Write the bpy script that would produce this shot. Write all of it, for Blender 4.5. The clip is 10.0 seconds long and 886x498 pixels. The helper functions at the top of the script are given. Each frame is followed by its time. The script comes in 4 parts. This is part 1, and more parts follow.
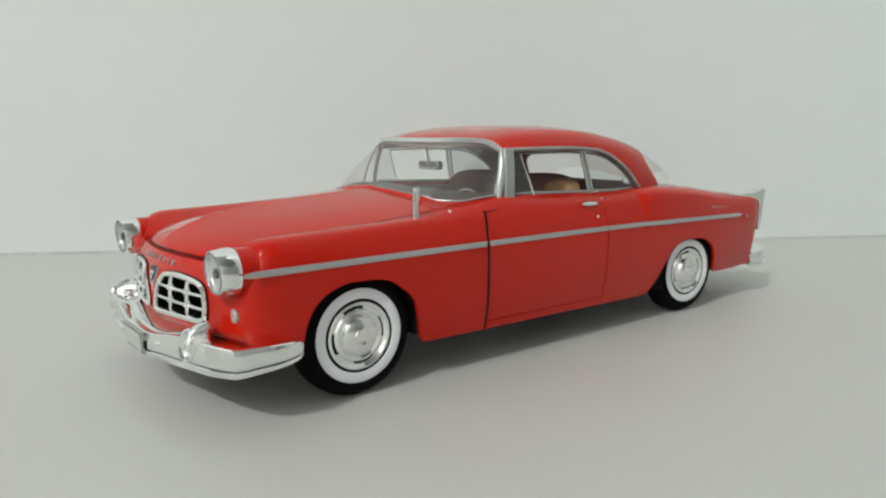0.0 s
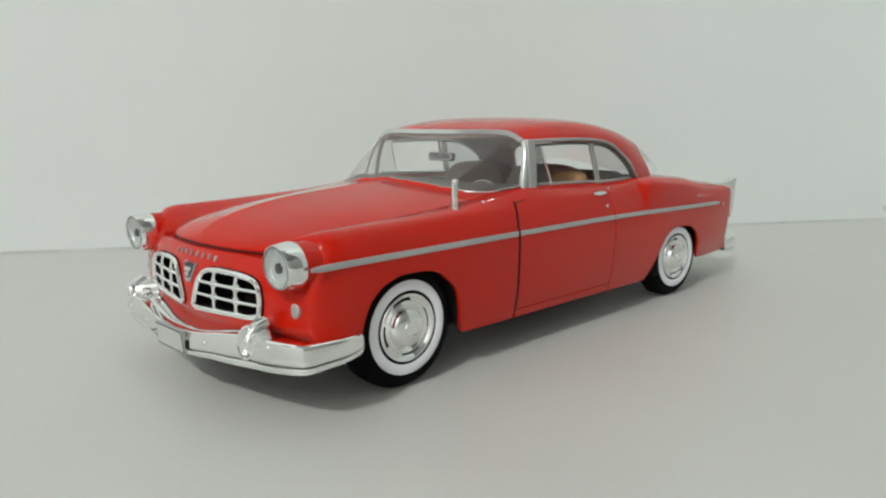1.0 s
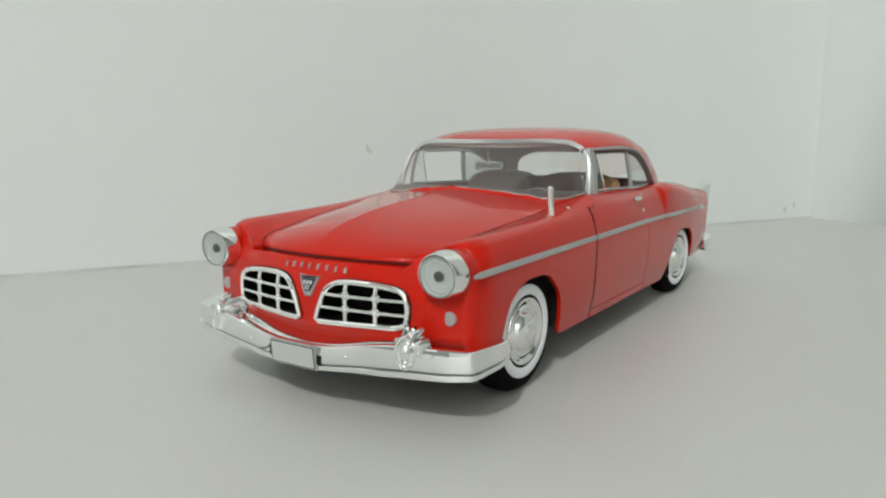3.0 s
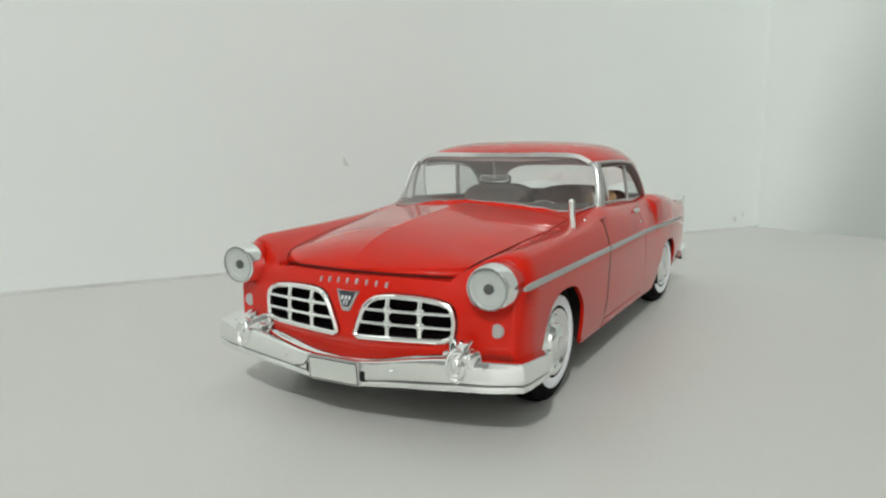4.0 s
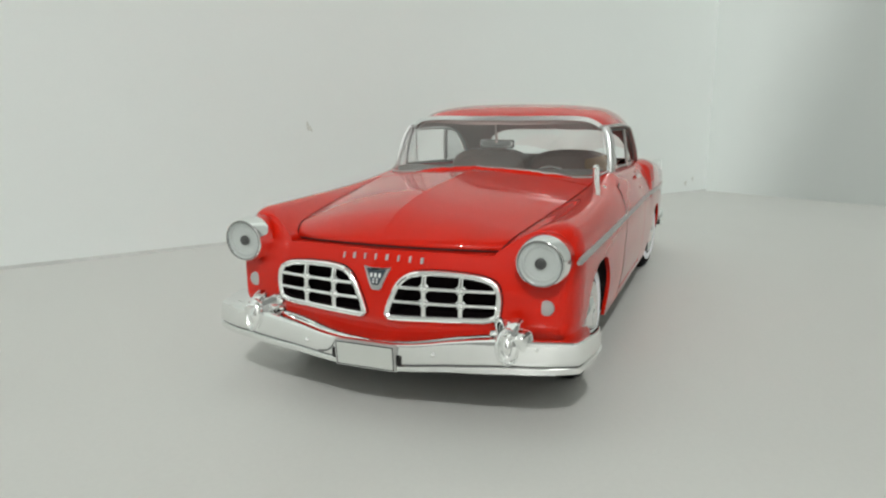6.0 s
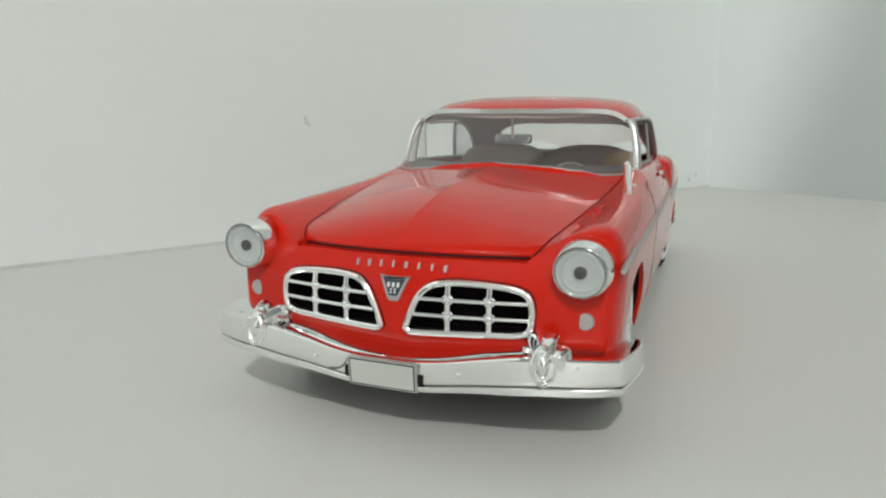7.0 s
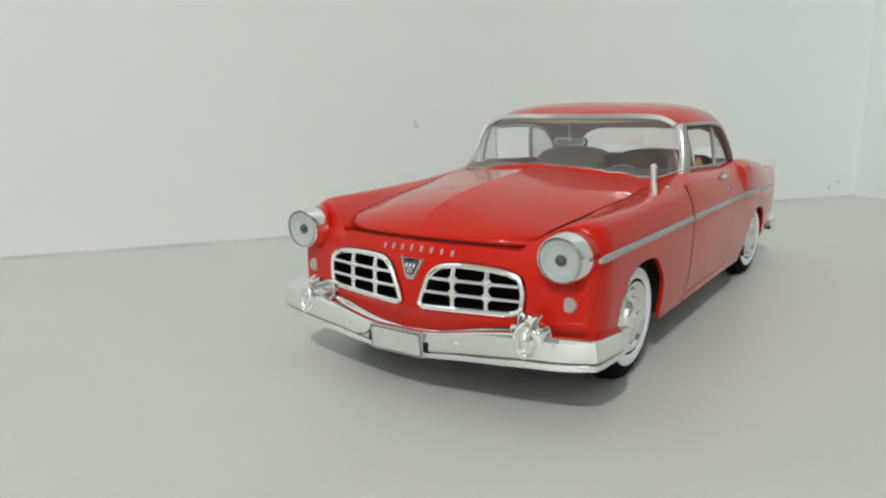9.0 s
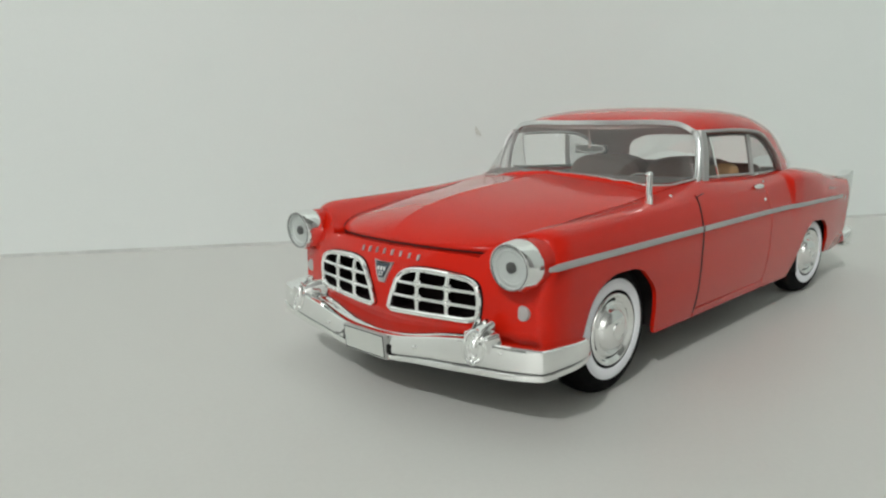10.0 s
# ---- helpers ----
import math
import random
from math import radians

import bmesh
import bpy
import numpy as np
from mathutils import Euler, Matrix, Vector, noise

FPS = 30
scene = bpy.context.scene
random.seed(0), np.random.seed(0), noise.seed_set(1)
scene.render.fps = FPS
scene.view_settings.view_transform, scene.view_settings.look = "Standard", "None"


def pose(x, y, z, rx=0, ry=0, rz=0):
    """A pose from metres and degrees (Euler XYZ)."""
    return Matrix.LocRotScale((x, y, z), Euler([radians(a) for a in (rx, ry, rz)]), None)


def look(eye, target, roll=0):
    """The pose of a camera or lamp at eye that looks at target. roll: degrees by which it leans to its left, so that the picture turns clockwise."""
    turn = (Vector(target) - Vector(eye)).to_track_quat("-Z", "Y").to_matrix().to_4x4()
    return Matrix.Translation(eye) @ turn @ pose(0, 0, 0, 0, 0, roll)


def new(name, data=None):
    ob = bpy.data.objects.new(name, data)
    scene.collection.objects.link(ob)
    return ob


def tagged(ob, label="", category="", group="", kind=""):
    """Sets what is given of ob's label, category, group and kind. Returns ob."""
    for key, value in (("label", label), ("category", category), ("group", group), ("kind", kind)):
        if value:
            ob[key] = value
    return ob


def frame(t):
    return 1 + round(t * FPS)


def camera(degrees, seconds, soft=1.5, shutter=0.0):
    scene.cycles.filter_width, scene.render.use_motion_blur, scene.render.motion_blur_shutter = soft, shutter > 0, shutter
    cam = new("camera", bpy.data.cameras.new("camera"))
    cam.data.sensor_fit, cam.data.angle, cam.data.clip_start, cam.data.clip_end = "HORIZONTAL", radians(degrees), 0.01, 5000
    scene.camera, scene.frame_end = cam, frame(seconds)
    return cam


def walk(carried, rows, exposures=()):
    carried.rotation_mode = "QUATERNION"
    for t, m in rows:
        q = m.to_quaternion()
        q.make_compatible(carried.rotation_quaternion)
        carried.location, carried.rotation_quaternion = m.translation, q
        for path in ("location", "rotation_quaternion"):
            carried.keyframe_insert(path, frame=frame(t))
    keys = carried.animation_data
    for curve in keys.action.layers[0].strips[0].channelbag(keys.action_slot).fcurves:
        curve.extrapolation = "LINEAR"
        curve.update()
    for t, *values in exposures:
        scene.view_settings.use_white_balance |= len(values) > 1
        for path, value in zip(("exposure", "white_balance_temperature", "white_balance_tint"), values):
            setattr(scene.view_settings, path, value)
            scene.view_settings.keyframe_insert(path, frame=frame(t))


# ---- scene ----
# A 1:24 die-cast coupe on a white floor in the corner of a room.
# Car sizes are written in metres of the full-size car and scaled by S.
S = 1 / 24

cam = camera(65.3, 10.0, soft=2.2)
PATH = [
    (0, (-1.949, -3.908, 1.393), (-0.691, -2.385, 1.081), 0.7),
    (0.5, (-2.257, -3.668, 1.381), (-0.9, -2.231, 1.077), 0.7),
    (1, (-2.479, -3.463, 1.381), (-1.049, -2.104, 1.05), 0.7),
    (1.5, (-2.703, -3.204, 1.371), (-1.181, -1.947, 1.051), 0.6),
    (2, (-2.933, -2.968, 1.372), (-1.361, -1.77, 1.068), 0.7),
    (2.5, (-3.153, -2.744, 1.362), (-1.552, -1.581, 1.073), 0.5),
    (3, (-3.357, -2.481, 1.35), (-1.696, -1.407, 1.057), 0.4),
    (3.2, (-3.410, -2.388, 1.349), (-1.731, -1.343, 1.052), 0.4),
    (4.3, (-3.714, -1.934, 1.359), (-1.932, -1.060, 1.117), 0.3),
    (4.5, (-3.741, -1.861, 1.351), (-1.944, -1.017, 1.107), 0.3),
    (5, (-3.695, -1.68, 1.341), (-1.877, -0.905, 1.031), 0.3),
    (5.5, (-3.667, -1.601, 1.342), (-1.844, -0.848, 1.011), 0.3),
    (5.7, (-3.652, -1.550, 1.343), (-1.827, -0.805, 1.002), 0.3),
    (6.8, (-3.382, -1.229, 1.342), (-1.548, -0.519, 0.975), 0.3),
    (7, (-3.349, -1.205, 1.331), (-1.515, -0.497, 0.965), 0.3),
    (7.5, (-3.383, -1.216, 1.338), (-1.543, -0.506, 1.003), 0.2),
    (8, (-3.447, -1.344, 1.347), (-1.619, -0.594, 1.038), 0.3),
    (8.5, (-3.542, -1.668, 1.339), (-1.787, -0.77, 1.001), 0.3),
    (9, (-3.469, -1.97, 1.343), (-1.832, -0.879, 0.983), 0.4),
    (9.5, (-3.263, -2.25, 1.353), (-1.711, -1.037, 1.005), 0.5),
    (10, (-3.054, -2.551, 1.344), (-1.622, -1.198, 1.001), 0.4),
]
walk(cam, [(t, look(Vector(eye) * S, Vector(target) * S, roll)) for t, eye, target, roll in PATH],
     [(0, 0.0), (2.5, -0.03), (4.5, 0.06), (5.5, 0.05), (7.5, -0.02), (9.5, 0.02), (10, -0.05)])

# ---- light ----
world = bpy.data.worlds.new("room_air")
world.use_nodes = True
world.node_tree.nodes["Background"].inputs["Color"].default_value = (0.9, 1.0, 0.95, 1)
world.node_tree.nodes["Background"].inputs["Strength"].default_value = 0.0
scene.world = world

lamp_data = bpy.data.lights.new("ceiling_lamp_light", "POINT")
lamp_data.shadow_soft_size, lamp_data.energy, lamp_data.color = 0.055, 155, (0.985, 0.995, 0.975)
lamp_light = new("ceiling_lamp_light", lamp_data)
lamp_light.location = (-2.34, -0.777, 2.21)


# ---- helpers for shapes ----
def curve(xs, ys):
    """A smooth monotone curve through the points (xs, ys)."""
    xs, ys = np.array(xs, float), np.array(ys, float)
    h, d = np.diff(xs), np.diff(ys) / np.diff(xs)
    m = np.zeros(len(xs))
    m[0], m[-1] = d[0], d[-1]
    for k in range(1, len(xs) - 1):
        if d[k - 1] * d[k] > 0:
            w1, w2 = 2 * h[k] + h[k - 1], h[k] + 2 * h[k - 1]
            m[k] = (w1 + w2) / (w1 / d[k - 1] + w2 / d[k])

    def value(x):
        x = np.clip(np.asarray(x, float), xs[0], xs[-1])
        k = np.clip(np.searchsorted(xs, x) - 1, 0, len(xs) - 2)
        t = (x - xs[k]) / h[k]
        return ((1 + 2 * t) * (1 - t) ** 2 * ys[k] + t * (1 - t) ** 2 * h[k] * m[k]
                + t * t * (3 - 2 * t) * ys[k + 1] + t * t * (t - 1) * h[k] * m[k + 1])
    return value


def spline(points, n):
    """n points evenly along a centripetal Catmull-Rom curve through the points."""
    p = np.array(points, float)
    p = np.vstack([2 * p[0] - p[1], p, 2 * p[-1] - p[-2]])
    out = []
    for k in range(1, len(p) - 2):
        a, b, c, d = p[k - 1:k + 3]
        t0 = 0.0
        t1 = t0 + max(np.linalg.norm(b - a), 1e-6) ** 0.5
        t2 = t1 + max(np.linalg.norm(c - b), 1e-6) ** 0.5
        t3 = t2 + max(np.linalg.norm(d - c), 1e-6) ** 0.5
        t = np.linspace(t1, t2, 13)[:-1 if k < len(p) - 3 else None, None]
        a1 = (t1 - t) / (t1 - t0) * a + (t - t0) / (t1 - t0) * b
        a2 = (t2 - t) / (t2 - t1) * b + (t - t1) / (t2 - t1) * c
        a3 = (t3 - t) / (t3 - t2) * c + (t - t2) / (t3 - t2) * d
        b1 = (t2 - t) / (t2 - t0) * a1 + (t - t0) / (t2 - t0) * a2
        b2 = (t3 - t) / (t3 - t1) * a2 + (t - t1) / (t3 - t1) * a3
        out.append((t2 - t) / (t2 - t1) * b1 + (t - t1) / (t2 - t1) * b2)
    return resample(np.vstack(out), n)


def resample(p, n):
    p = np.asarray(p, float)
    s = np.r_[0, np.cumsum(np.linalg.norm(np.diff(p, axis=0), axis=1))]
    t = np.linspace(0, s[-1], n) if np.isscalar(n) else np.asarray(n) * s[-1]
    return np.column_stack([np.interp(t, s, p[:, k]) for k in range(p.shape[1])])


def thing(name, place=(0, 0, 0), **tags):
    ob = new(name)
    ob.location = Vector(place) * S
    ob.empty_display_size = 0.01
    return tagged(ob, **tags)


def mesh_part(name, verts, faces, material, parent=None, label="", sharp=35, scale=S, weld=True):
    """One mesh object from points in car metres, under a thing or part that stands at the car's origin."""
    data = bpy.data.meshes.new(name)
    data.from_pydata([tuple(float(c) * scale for c in v) for v in verts], [], [tuple(int(i) for i in f) for f in faces])
    bm = bmesh.new()
    bm.from_mesh(data)
    if weld:
        bmesh.ops.remove_doubles(bm, verts=bm.verts, dist=1e-6)
    bmesh.ops.delete(bm, geom=[v for v in bm.verts if not v.link_faces], context="VERTS")
    bm.to_mesh(data)
    bm.free()
    data.polygons.foreach_set("use_smooth", [True] * len(data.polygons))
    data.set_sharp_from_angle(angle=radians(sharp))
    data.materials.append(material)
    ob = new(name, data)
    ob.parent = parent
    if label:
        ob["label"] = label
    return ob


def flip(verts, faces):
    """The mirror image across the car's middle."""
    v = np.array(verts, float)
    v[:, 1] *= -1
    return v, [tuple(reversed(f)) for f in faces]


def both(verts, faces):
    v2, f2 = flip(verts, faces)
    n = len(verts)
    return np.vstack([verts, v2]), list(faces) + [tuple(i + n for i in f) for f in f2]


def join(*pieces):
    verts, faces, n = [], [], 0
    for v, f in pieces:
        verts.append(np.asarray(v, float))
        faces += [tuple(i + n for i in g) for g in f]
        n += len(v)
    return np.vstack(verts), faces


def sheet(p, wrap_u=False, wrap_v=False, keep=None):
    """Faces over a grid of points p[i, j]; keep(i, j) says which cells stay."""
    n, m = p.shape[:2]
    faces = []
    for i in range(n - (not wrap_u)):
        for j in range(m - (not wrap_v)):
            if keep is None or keep(i, j):
                a, b = (i + 1) % n, (j + 1) % m
                faces.append((i * m + j, a * m + j, a * m + b, i * m + b))
    return p.reshape(-1, 3), faces


def turned(v, f):
    return v, [tuple(reversed(g)) for g in f]


def lathe(profile, centre, axis="y", segments=64, sign=1):
    """Turn a profile of (radius, height) about an axis through centre."""
    a = np.linspace(0, 2 * math.pi, segments, endpoint=False)
    grid = np.zeros((len(profile), segments, 3))
    for k, (r, h) in enumerate(profile):
        c, s = r * np.cos(a), r * np.sin(a)
        col = {"y": (c, np.full_like(a, sign * h), s), "x": (np.full_like(a, sign * h), c, s), "z": (c, s, np.full_like(a, sign * h))}[axis]
        grid[k] = np.stack(col, 1)
    v, f = sheet(grid + np.array(centre), wrap_v=True)
    if (axis == "x") == (sign > 0):
        f = [tuple(reversed(g)) for g in f]
    return v, f


def sweep(path, section, up=(0, 0, 1), closed=False, caps=True, scales=None):
    """Carry a closed section of (side, up) along a path."""
    path, up = np.array(path, float), np.array(up, float)
    n = len(path)
    grid = np.zeros((n, len(section), 3))
    for k in range(n):
        t = path[(k + 1) % n] - path[k - 1] if closed else path[min(k + 1, n - 1)] - path[max(k - 1, 0)]
        t /= np.linalg.norm(t)
        side = np.cross(t, up)
        side /= np.linalg.norm(side)
        top = np.cross(side, t)
        f = 1 if scales is None else scales[k]
        for j, (a, b) in enumerate(section):
            grid[k, j] = path[k] + f * (a * side + b * top)
    v, f = sheet(grid, wrap_u=closed, wrap_v=True)
    if caps and not closed:
        m = len(section)
        f = f + [tuple(range(m)), tuple(reversed(range((n - 1) * m, n * m)))]
    return v, f


def ring(r, n=10, squash=1.0):
    return [(r * math.cos(a), r * squash * math.sin(a)) for a in np.linspace(0, 2 * math.pi, n, endpoint=False)]


def slab(outline, depth, bevel, place):
    """A plate with rounded edges: outline of (u, v), place(u, v, w) to space, w from 0 (front) to depth (back)."""
    o = np.array(outline, float)
    nxt, prv = np.roll(o, -1, 0), np.roll(o, 1, 0)
    t = nxt - prv
    t /= np.linalg.norm(t, axis=1)[:, None]
    area = np.sum(o[:, 0] * nxt[:, 1] - nxt[:, 0] * o[:, 1])
    inward = np.column_stack([-t[:, 1], t[:, 0]]) * (1 if area > 0 else -1)
    layers = [(o, depth), (o, bevel), (o + inward * bevel * 0.3, bevel * 0.3), (o + inward * bevel, 0)]
    grid = np.array([[place(u, v, w) for u, v in ring_] for ring_, w in layers])
    v, f = sheet(grid, wrap_v=True)
    m = len(o)
    return v, f + [tuple(range(3 * m, 4 * m)), tuple(reversed(range(m)))]


def rounded(w, h, r, n=5):
    pts = []
    for cx, cy, a0 in ((w / 2 - r, h / 2 - r, 0), (-w / 2 + r, h / 2 - r, 90), (-w / 2 + r, -h / 2 + r, 180), (w / 2 - r, -h / 2 + r, 270)):
        for a in np.radians(np.linspace(a0, a0 + 90, n)):
            pts.append((cx + r * math.cos(a), cy + r * math.sin(a)))
    return pts


def block(size, centre, bevel):
    bm = bmesh.new()
    bmesh.ops.create_cube(bm, size=1)
    bmesh.ops.scale(bm, vec=size, verts=bm.verts)
    bmesh.ops.bevel(bm, geom=list(bm.edges), offset=bevel, segments=3, profile=0.5, affect="EDGES")
    bm.verts.index_update()
    v = [tuple(p.co[k] + centre[k] for k in range(3)) for p in bm.verts]
    f = [tuple(q.index for q in g.verts) for g in bm.faces]
    bm.free()
    return np.array(v), f


def ellipsoid(radii, centre, n=24, m=14):
    th, ph = np.linspace(0, 2 * math.pi, n, endpoint=False), np.linspace(-math.pi / 2, math.pi / 2, m)
    grid = np.array([[(radii[0] * math.cos(b) * math.cos(a) + centre[0], radii[1] * math.cos(b) * math.sin(a) + centre[1],
                       radii[2] * math.sin(b) + centre[2]) for a in th] for b in ph])
    v, f = sheet(grid, wrap_v=True)
    return v, [tuple(reversed(g)) for g in f]


# ---- materials ----
def material(name, colour, rough=0.5, metal=0.0, coat=0.0, coat_rough=0.05, vary=0.04, grain=600.0, bump=0.0, mottle=40.0, spec=0.5, rough_vary=0.0):
    """A surface with a fine grain and broad mottling of its colour, and a fine relief."""
    m = bpy.data.materials.new(name)
    m.use_nodes = True
    nodes, links = m.node_tree.nodes, m.node_tree.links
    p = nodes["Principled BSDF"]
    p.inputs["Roughness"].default_value, p.inputs["Metallic"].default_value = rough, metal
    p.inputs["Coat Weight"].default_value, p.inputs["Coat Roughness"].default_value = coat, coat_rough
    p.inputs["Specular IOR Level"].default_value = spec
    where = nodes.new("ShaderNodeNewGeometry")
    fine, broad = nodes.new("ShaderNodeTexNoise"), nodes.new("ShaderNodeTexNoise")
    fine.inputs["Scale"].default_value, broad.inputs["Scale"].default_value = grain, mottle
    fine.inputs["Detail"].default_value = broad.inputs["Detail"].default_value = 3
    for n in (fine, broad):
        links.new(where.outputs["Position"], n.inputs["Vector"])
    blend = nodes.new("ShaderNodeMix")
    blend.inputs[0].default_value = 0.65
    links.new(fine.outputs["Fac"], blend.inputs[2])
    links.new(broad.outputs["Fac"], blend.inputs[3])
    ramp = nodes.new("ShaderNodeMapRange")
    ramp.inputs["From Min"].default_value, ramp.inputs["From Max"].default_value = 0.3, 0.7
    ramp.inputs["To Min"].default_value, ramp.inputs["To Max"].default_value = 1 - vary, 1 + vary
    links.new(blend.outputs[0], ramp.inputs["Value"])
    tint = nodes.new("ShaderNodeMix")
    tint.data_type, tint.blend_type = "RGBA", "MULTIPLY"
    tint.inputs[0].default_value = 1.0
    tint.inputs[6].default_value = (*colour, 1)
    links.new(ramp.outputs["Result"], tint.inputs[7])
    links.new(tint.outputs[2], p.inputs["Base Color"])
    if rough_vary:
        rr = nodes.new("ShaderNodeMapRange")
        rr.inputs["From Min"].default_value, rr.inputs["From Max"].default_value = 0.3, 0.7
        rr.inputs["To Min"].default_value, rr.inputs["To Max"].default_value = max(rough - rough_vary, 0.02), rough + rough_vary
        links.new(broad.outputs["Fac"], rr.inputs["Value"])
        links.new(rr.outputs["Result"], p.inputs["Roughness"])
    if bump:
        b = nodes.new("ShaderNodeBump")
        b.inputs["Strength"].default_value, b.inputs["Distance"].default_value = bump, 0.0002
        links.new(fine.outputs["Fac"], b.inputs["Height"])
        links.new(b.outputs["Normal"], p.inputs["Normal"])
    return m


def glass_material(name, tint, gloss=0.03, haze=0.0):
    """Thin clear plastic: straight through, with a mirror-like gloss that grows at grazing angles, and a pale veil for
    reflected room light.
    """
    m = bpy.data.materials.new(name)
    m.use_nodes = True
    nodes, links = m.node_tree.nodes, m.node_tree.links
    nodes.remove(nodes["Principled BSDF"])
    clear, shine, mix, facing, power, scale = (nodes.new(k) for k in ("ShaderNodeBsdfTransparent", "ShaderNodeBsdfGlossy", "ShaderNodeMixShader", "ShaderNodeLayerWeight", "ShaderNodeMath", "ShaderNodeMapRange"))
    clear.inputs["Color"].default_value = (*tint, 1)
    shine.inputs["Roughness"].default_value = gloss
    facing.inputs["Blend"].default_value = 0.5
    power.operation, power.inputs[1].default_value = "POWER", 4.5
    scale.inputs["To Min"].default_value, scale.inputs["To Max"].default_value = 0.11, 0.55
    links.new(facing.outputs["Facing"], power.inputs[0])
    links.new(power.outputs[0], scale.inputs["Value"])
    links.new(scale.outputs["Result"], mix.inputs[0])
    links.new(clear.outputs[0], mix.inputs[1])
    links.new(shine.outputs[0], mix.inputs[2])
    # even pale diffuse that imitates a haze of reflected light
    veil, veil_mix = nodes.new("ShaderNodeBsdfDiffuse"), nodes.new("ShaderNodeMixShader")
    veil.inputs["Color"].default_value = (0.75, 0.75, 0.73, 1)
    veil_mix.inputs[0].default_value = haze
    links.new(mix.outputs[0], veil_mix.inputs[1])
    links.new(veil.outputs[0], veil_mix.inputs[2])
    links.new(veil_mix.outputs[0], nodes["Material Output"].inputs["Surface"])
    return m


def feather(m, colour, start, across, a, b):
    """Grades a shaded wall's colour into its lit neighbour's, over an uneven strip from a to b metres along the
    direction across.
    """
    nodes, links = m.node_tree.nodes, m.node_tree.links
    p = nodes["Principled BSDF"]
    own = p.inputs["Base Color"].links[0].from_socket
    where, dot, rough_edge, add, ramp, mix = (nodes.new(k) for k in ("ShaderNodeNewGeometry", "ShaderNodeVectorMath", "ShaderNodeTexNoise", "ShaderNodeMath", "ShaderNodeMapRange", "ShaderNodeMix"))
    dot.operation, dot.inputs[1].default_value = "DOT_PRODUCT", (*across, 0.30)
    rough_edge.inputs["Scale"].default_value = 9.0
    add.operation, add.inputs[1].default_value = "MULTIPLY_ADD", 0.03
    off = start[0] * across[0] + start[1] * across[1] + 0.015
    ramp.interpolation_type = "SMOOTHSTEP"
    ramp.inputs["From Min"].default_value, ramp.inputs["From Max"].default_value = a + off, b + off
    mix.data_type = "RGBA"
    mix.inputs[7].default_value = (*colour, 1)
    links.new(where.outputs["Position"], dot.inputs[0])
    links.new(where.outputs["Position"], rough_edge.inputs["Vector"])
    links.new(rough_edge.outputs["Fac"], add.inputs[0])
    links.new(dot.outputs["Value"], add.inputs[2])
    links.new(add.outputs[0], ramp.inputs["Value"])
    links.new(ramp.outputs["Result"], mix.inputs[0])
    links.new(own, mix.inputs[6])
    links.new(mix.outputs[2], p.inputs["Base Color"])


RED = material("red_enamel", (0.53, 0.0115, 0.003), rough=0.5, coat=1.0, coat_rough=0.03, spec=0.04, vary=0.03, bump=0.03, grain=2500, mottle=60)
RED.node_tree.nodes["Principled BSDF"].inputs["Coat IOR"].default_value = 1.33
CHROME = material("chrome_plating", (0.90, 0.91, 0.90), rough=0.045, metal=1.0, vary=0.03, bump=0.05, grain=420, mottle=120, rough_vary=0.02)
SILVER = material("silver_paint", (0.44, 0.44, 0.43), rough=0.38, metal=0.55, vary=0.05, grain=4000, mottle=200)
RUBBER = material("black_tyre_rubber", (0.006, 0.006, 0.0065), rough=0.8, spec=0.06, vary=0.15, bump=0.1, grain=3000)
WHITEWALL = material("whitewall_rubber", (0.84, 0.855, 0.89), rough=0.5, vary=0.03, grain=3000)
BLACK = material("black_plastic", (0.010, 0.009, 0.009), rough=0.7, vary=0.1, spec=0.2)
DARK = material("dark_grille_recess", (0.012, 0.008, 0.009), rough=0.9, vary=0.1, spec=0.05)
TAN = material("tan_seat_vinyl", (0.50, 0.30, 0.15), rough=0.6, vary=0.06, bump=0.1, grain=2500)
DASH = material("grey_brown_dash_vinyl", (0.115, 0.098, 0.092), rough=0.55, vary=0.08, bump=0.1, grain=2500)
LINER = material("grey_brown_lining", (0.50, 0.375, 0.345), rough=0.6, vary=0.06)
BROWN = material("dark_brown_vinyl", (0.28, 0.16, 0.135), rough=0.6, vary=0.08, bump=0.1, grain=2500)
SATIN = material("satin_chrome", (0.78, 0.79, 0.79), rough=0.24, metal=1.0, vary=0.04, grain=1500, mottle=150)
BULB = material("dark_grey_bulb", (0.035, 0.033, 0.033), rough=0.5, vary=0.1)
LAMP_DISH = material("silvered_dish", (0.64, 0.66, 0.645), rough=0.3, metal=0.35, vary=0.06, grain=1500, mottle=300)
# far-side window trim: the near finishes lightened so that they look lit
FAR_TRIM_LIT = material("lit_far_trim", (0.75, 0.76, 0.76), rough=0.3, metal=0.4, vary=0.05)
GROOVE = material("dull_grey_metal", (0.16, 0.16, 0.155), rough=0.5, metal=0.5, vary=0.08)
GREY_LAMP = material("grey_lamp_paint", (0.42, 0.42, 0.41), rough=0.45, metal=0.3, vary=0.05)
PLATE = material("plain_plate_face", (0.86, 0.88, 0.86), rough=0.16, metal=1.0, vary=0.03, bump=0.04, grain=300)
NAVY = material("navy_enamel", (0.03, 0.045, 0.06), rough=0.3, vary=0.1)
LENS_WHITE = material("milky_lens", (0.75, 0.77, 0.75), rough=0.25, vary=0.05)
TAIL_RED = material("red_tail_lens", (0.35, 0.02, 0.015), rough=0.2, vary=0.05)
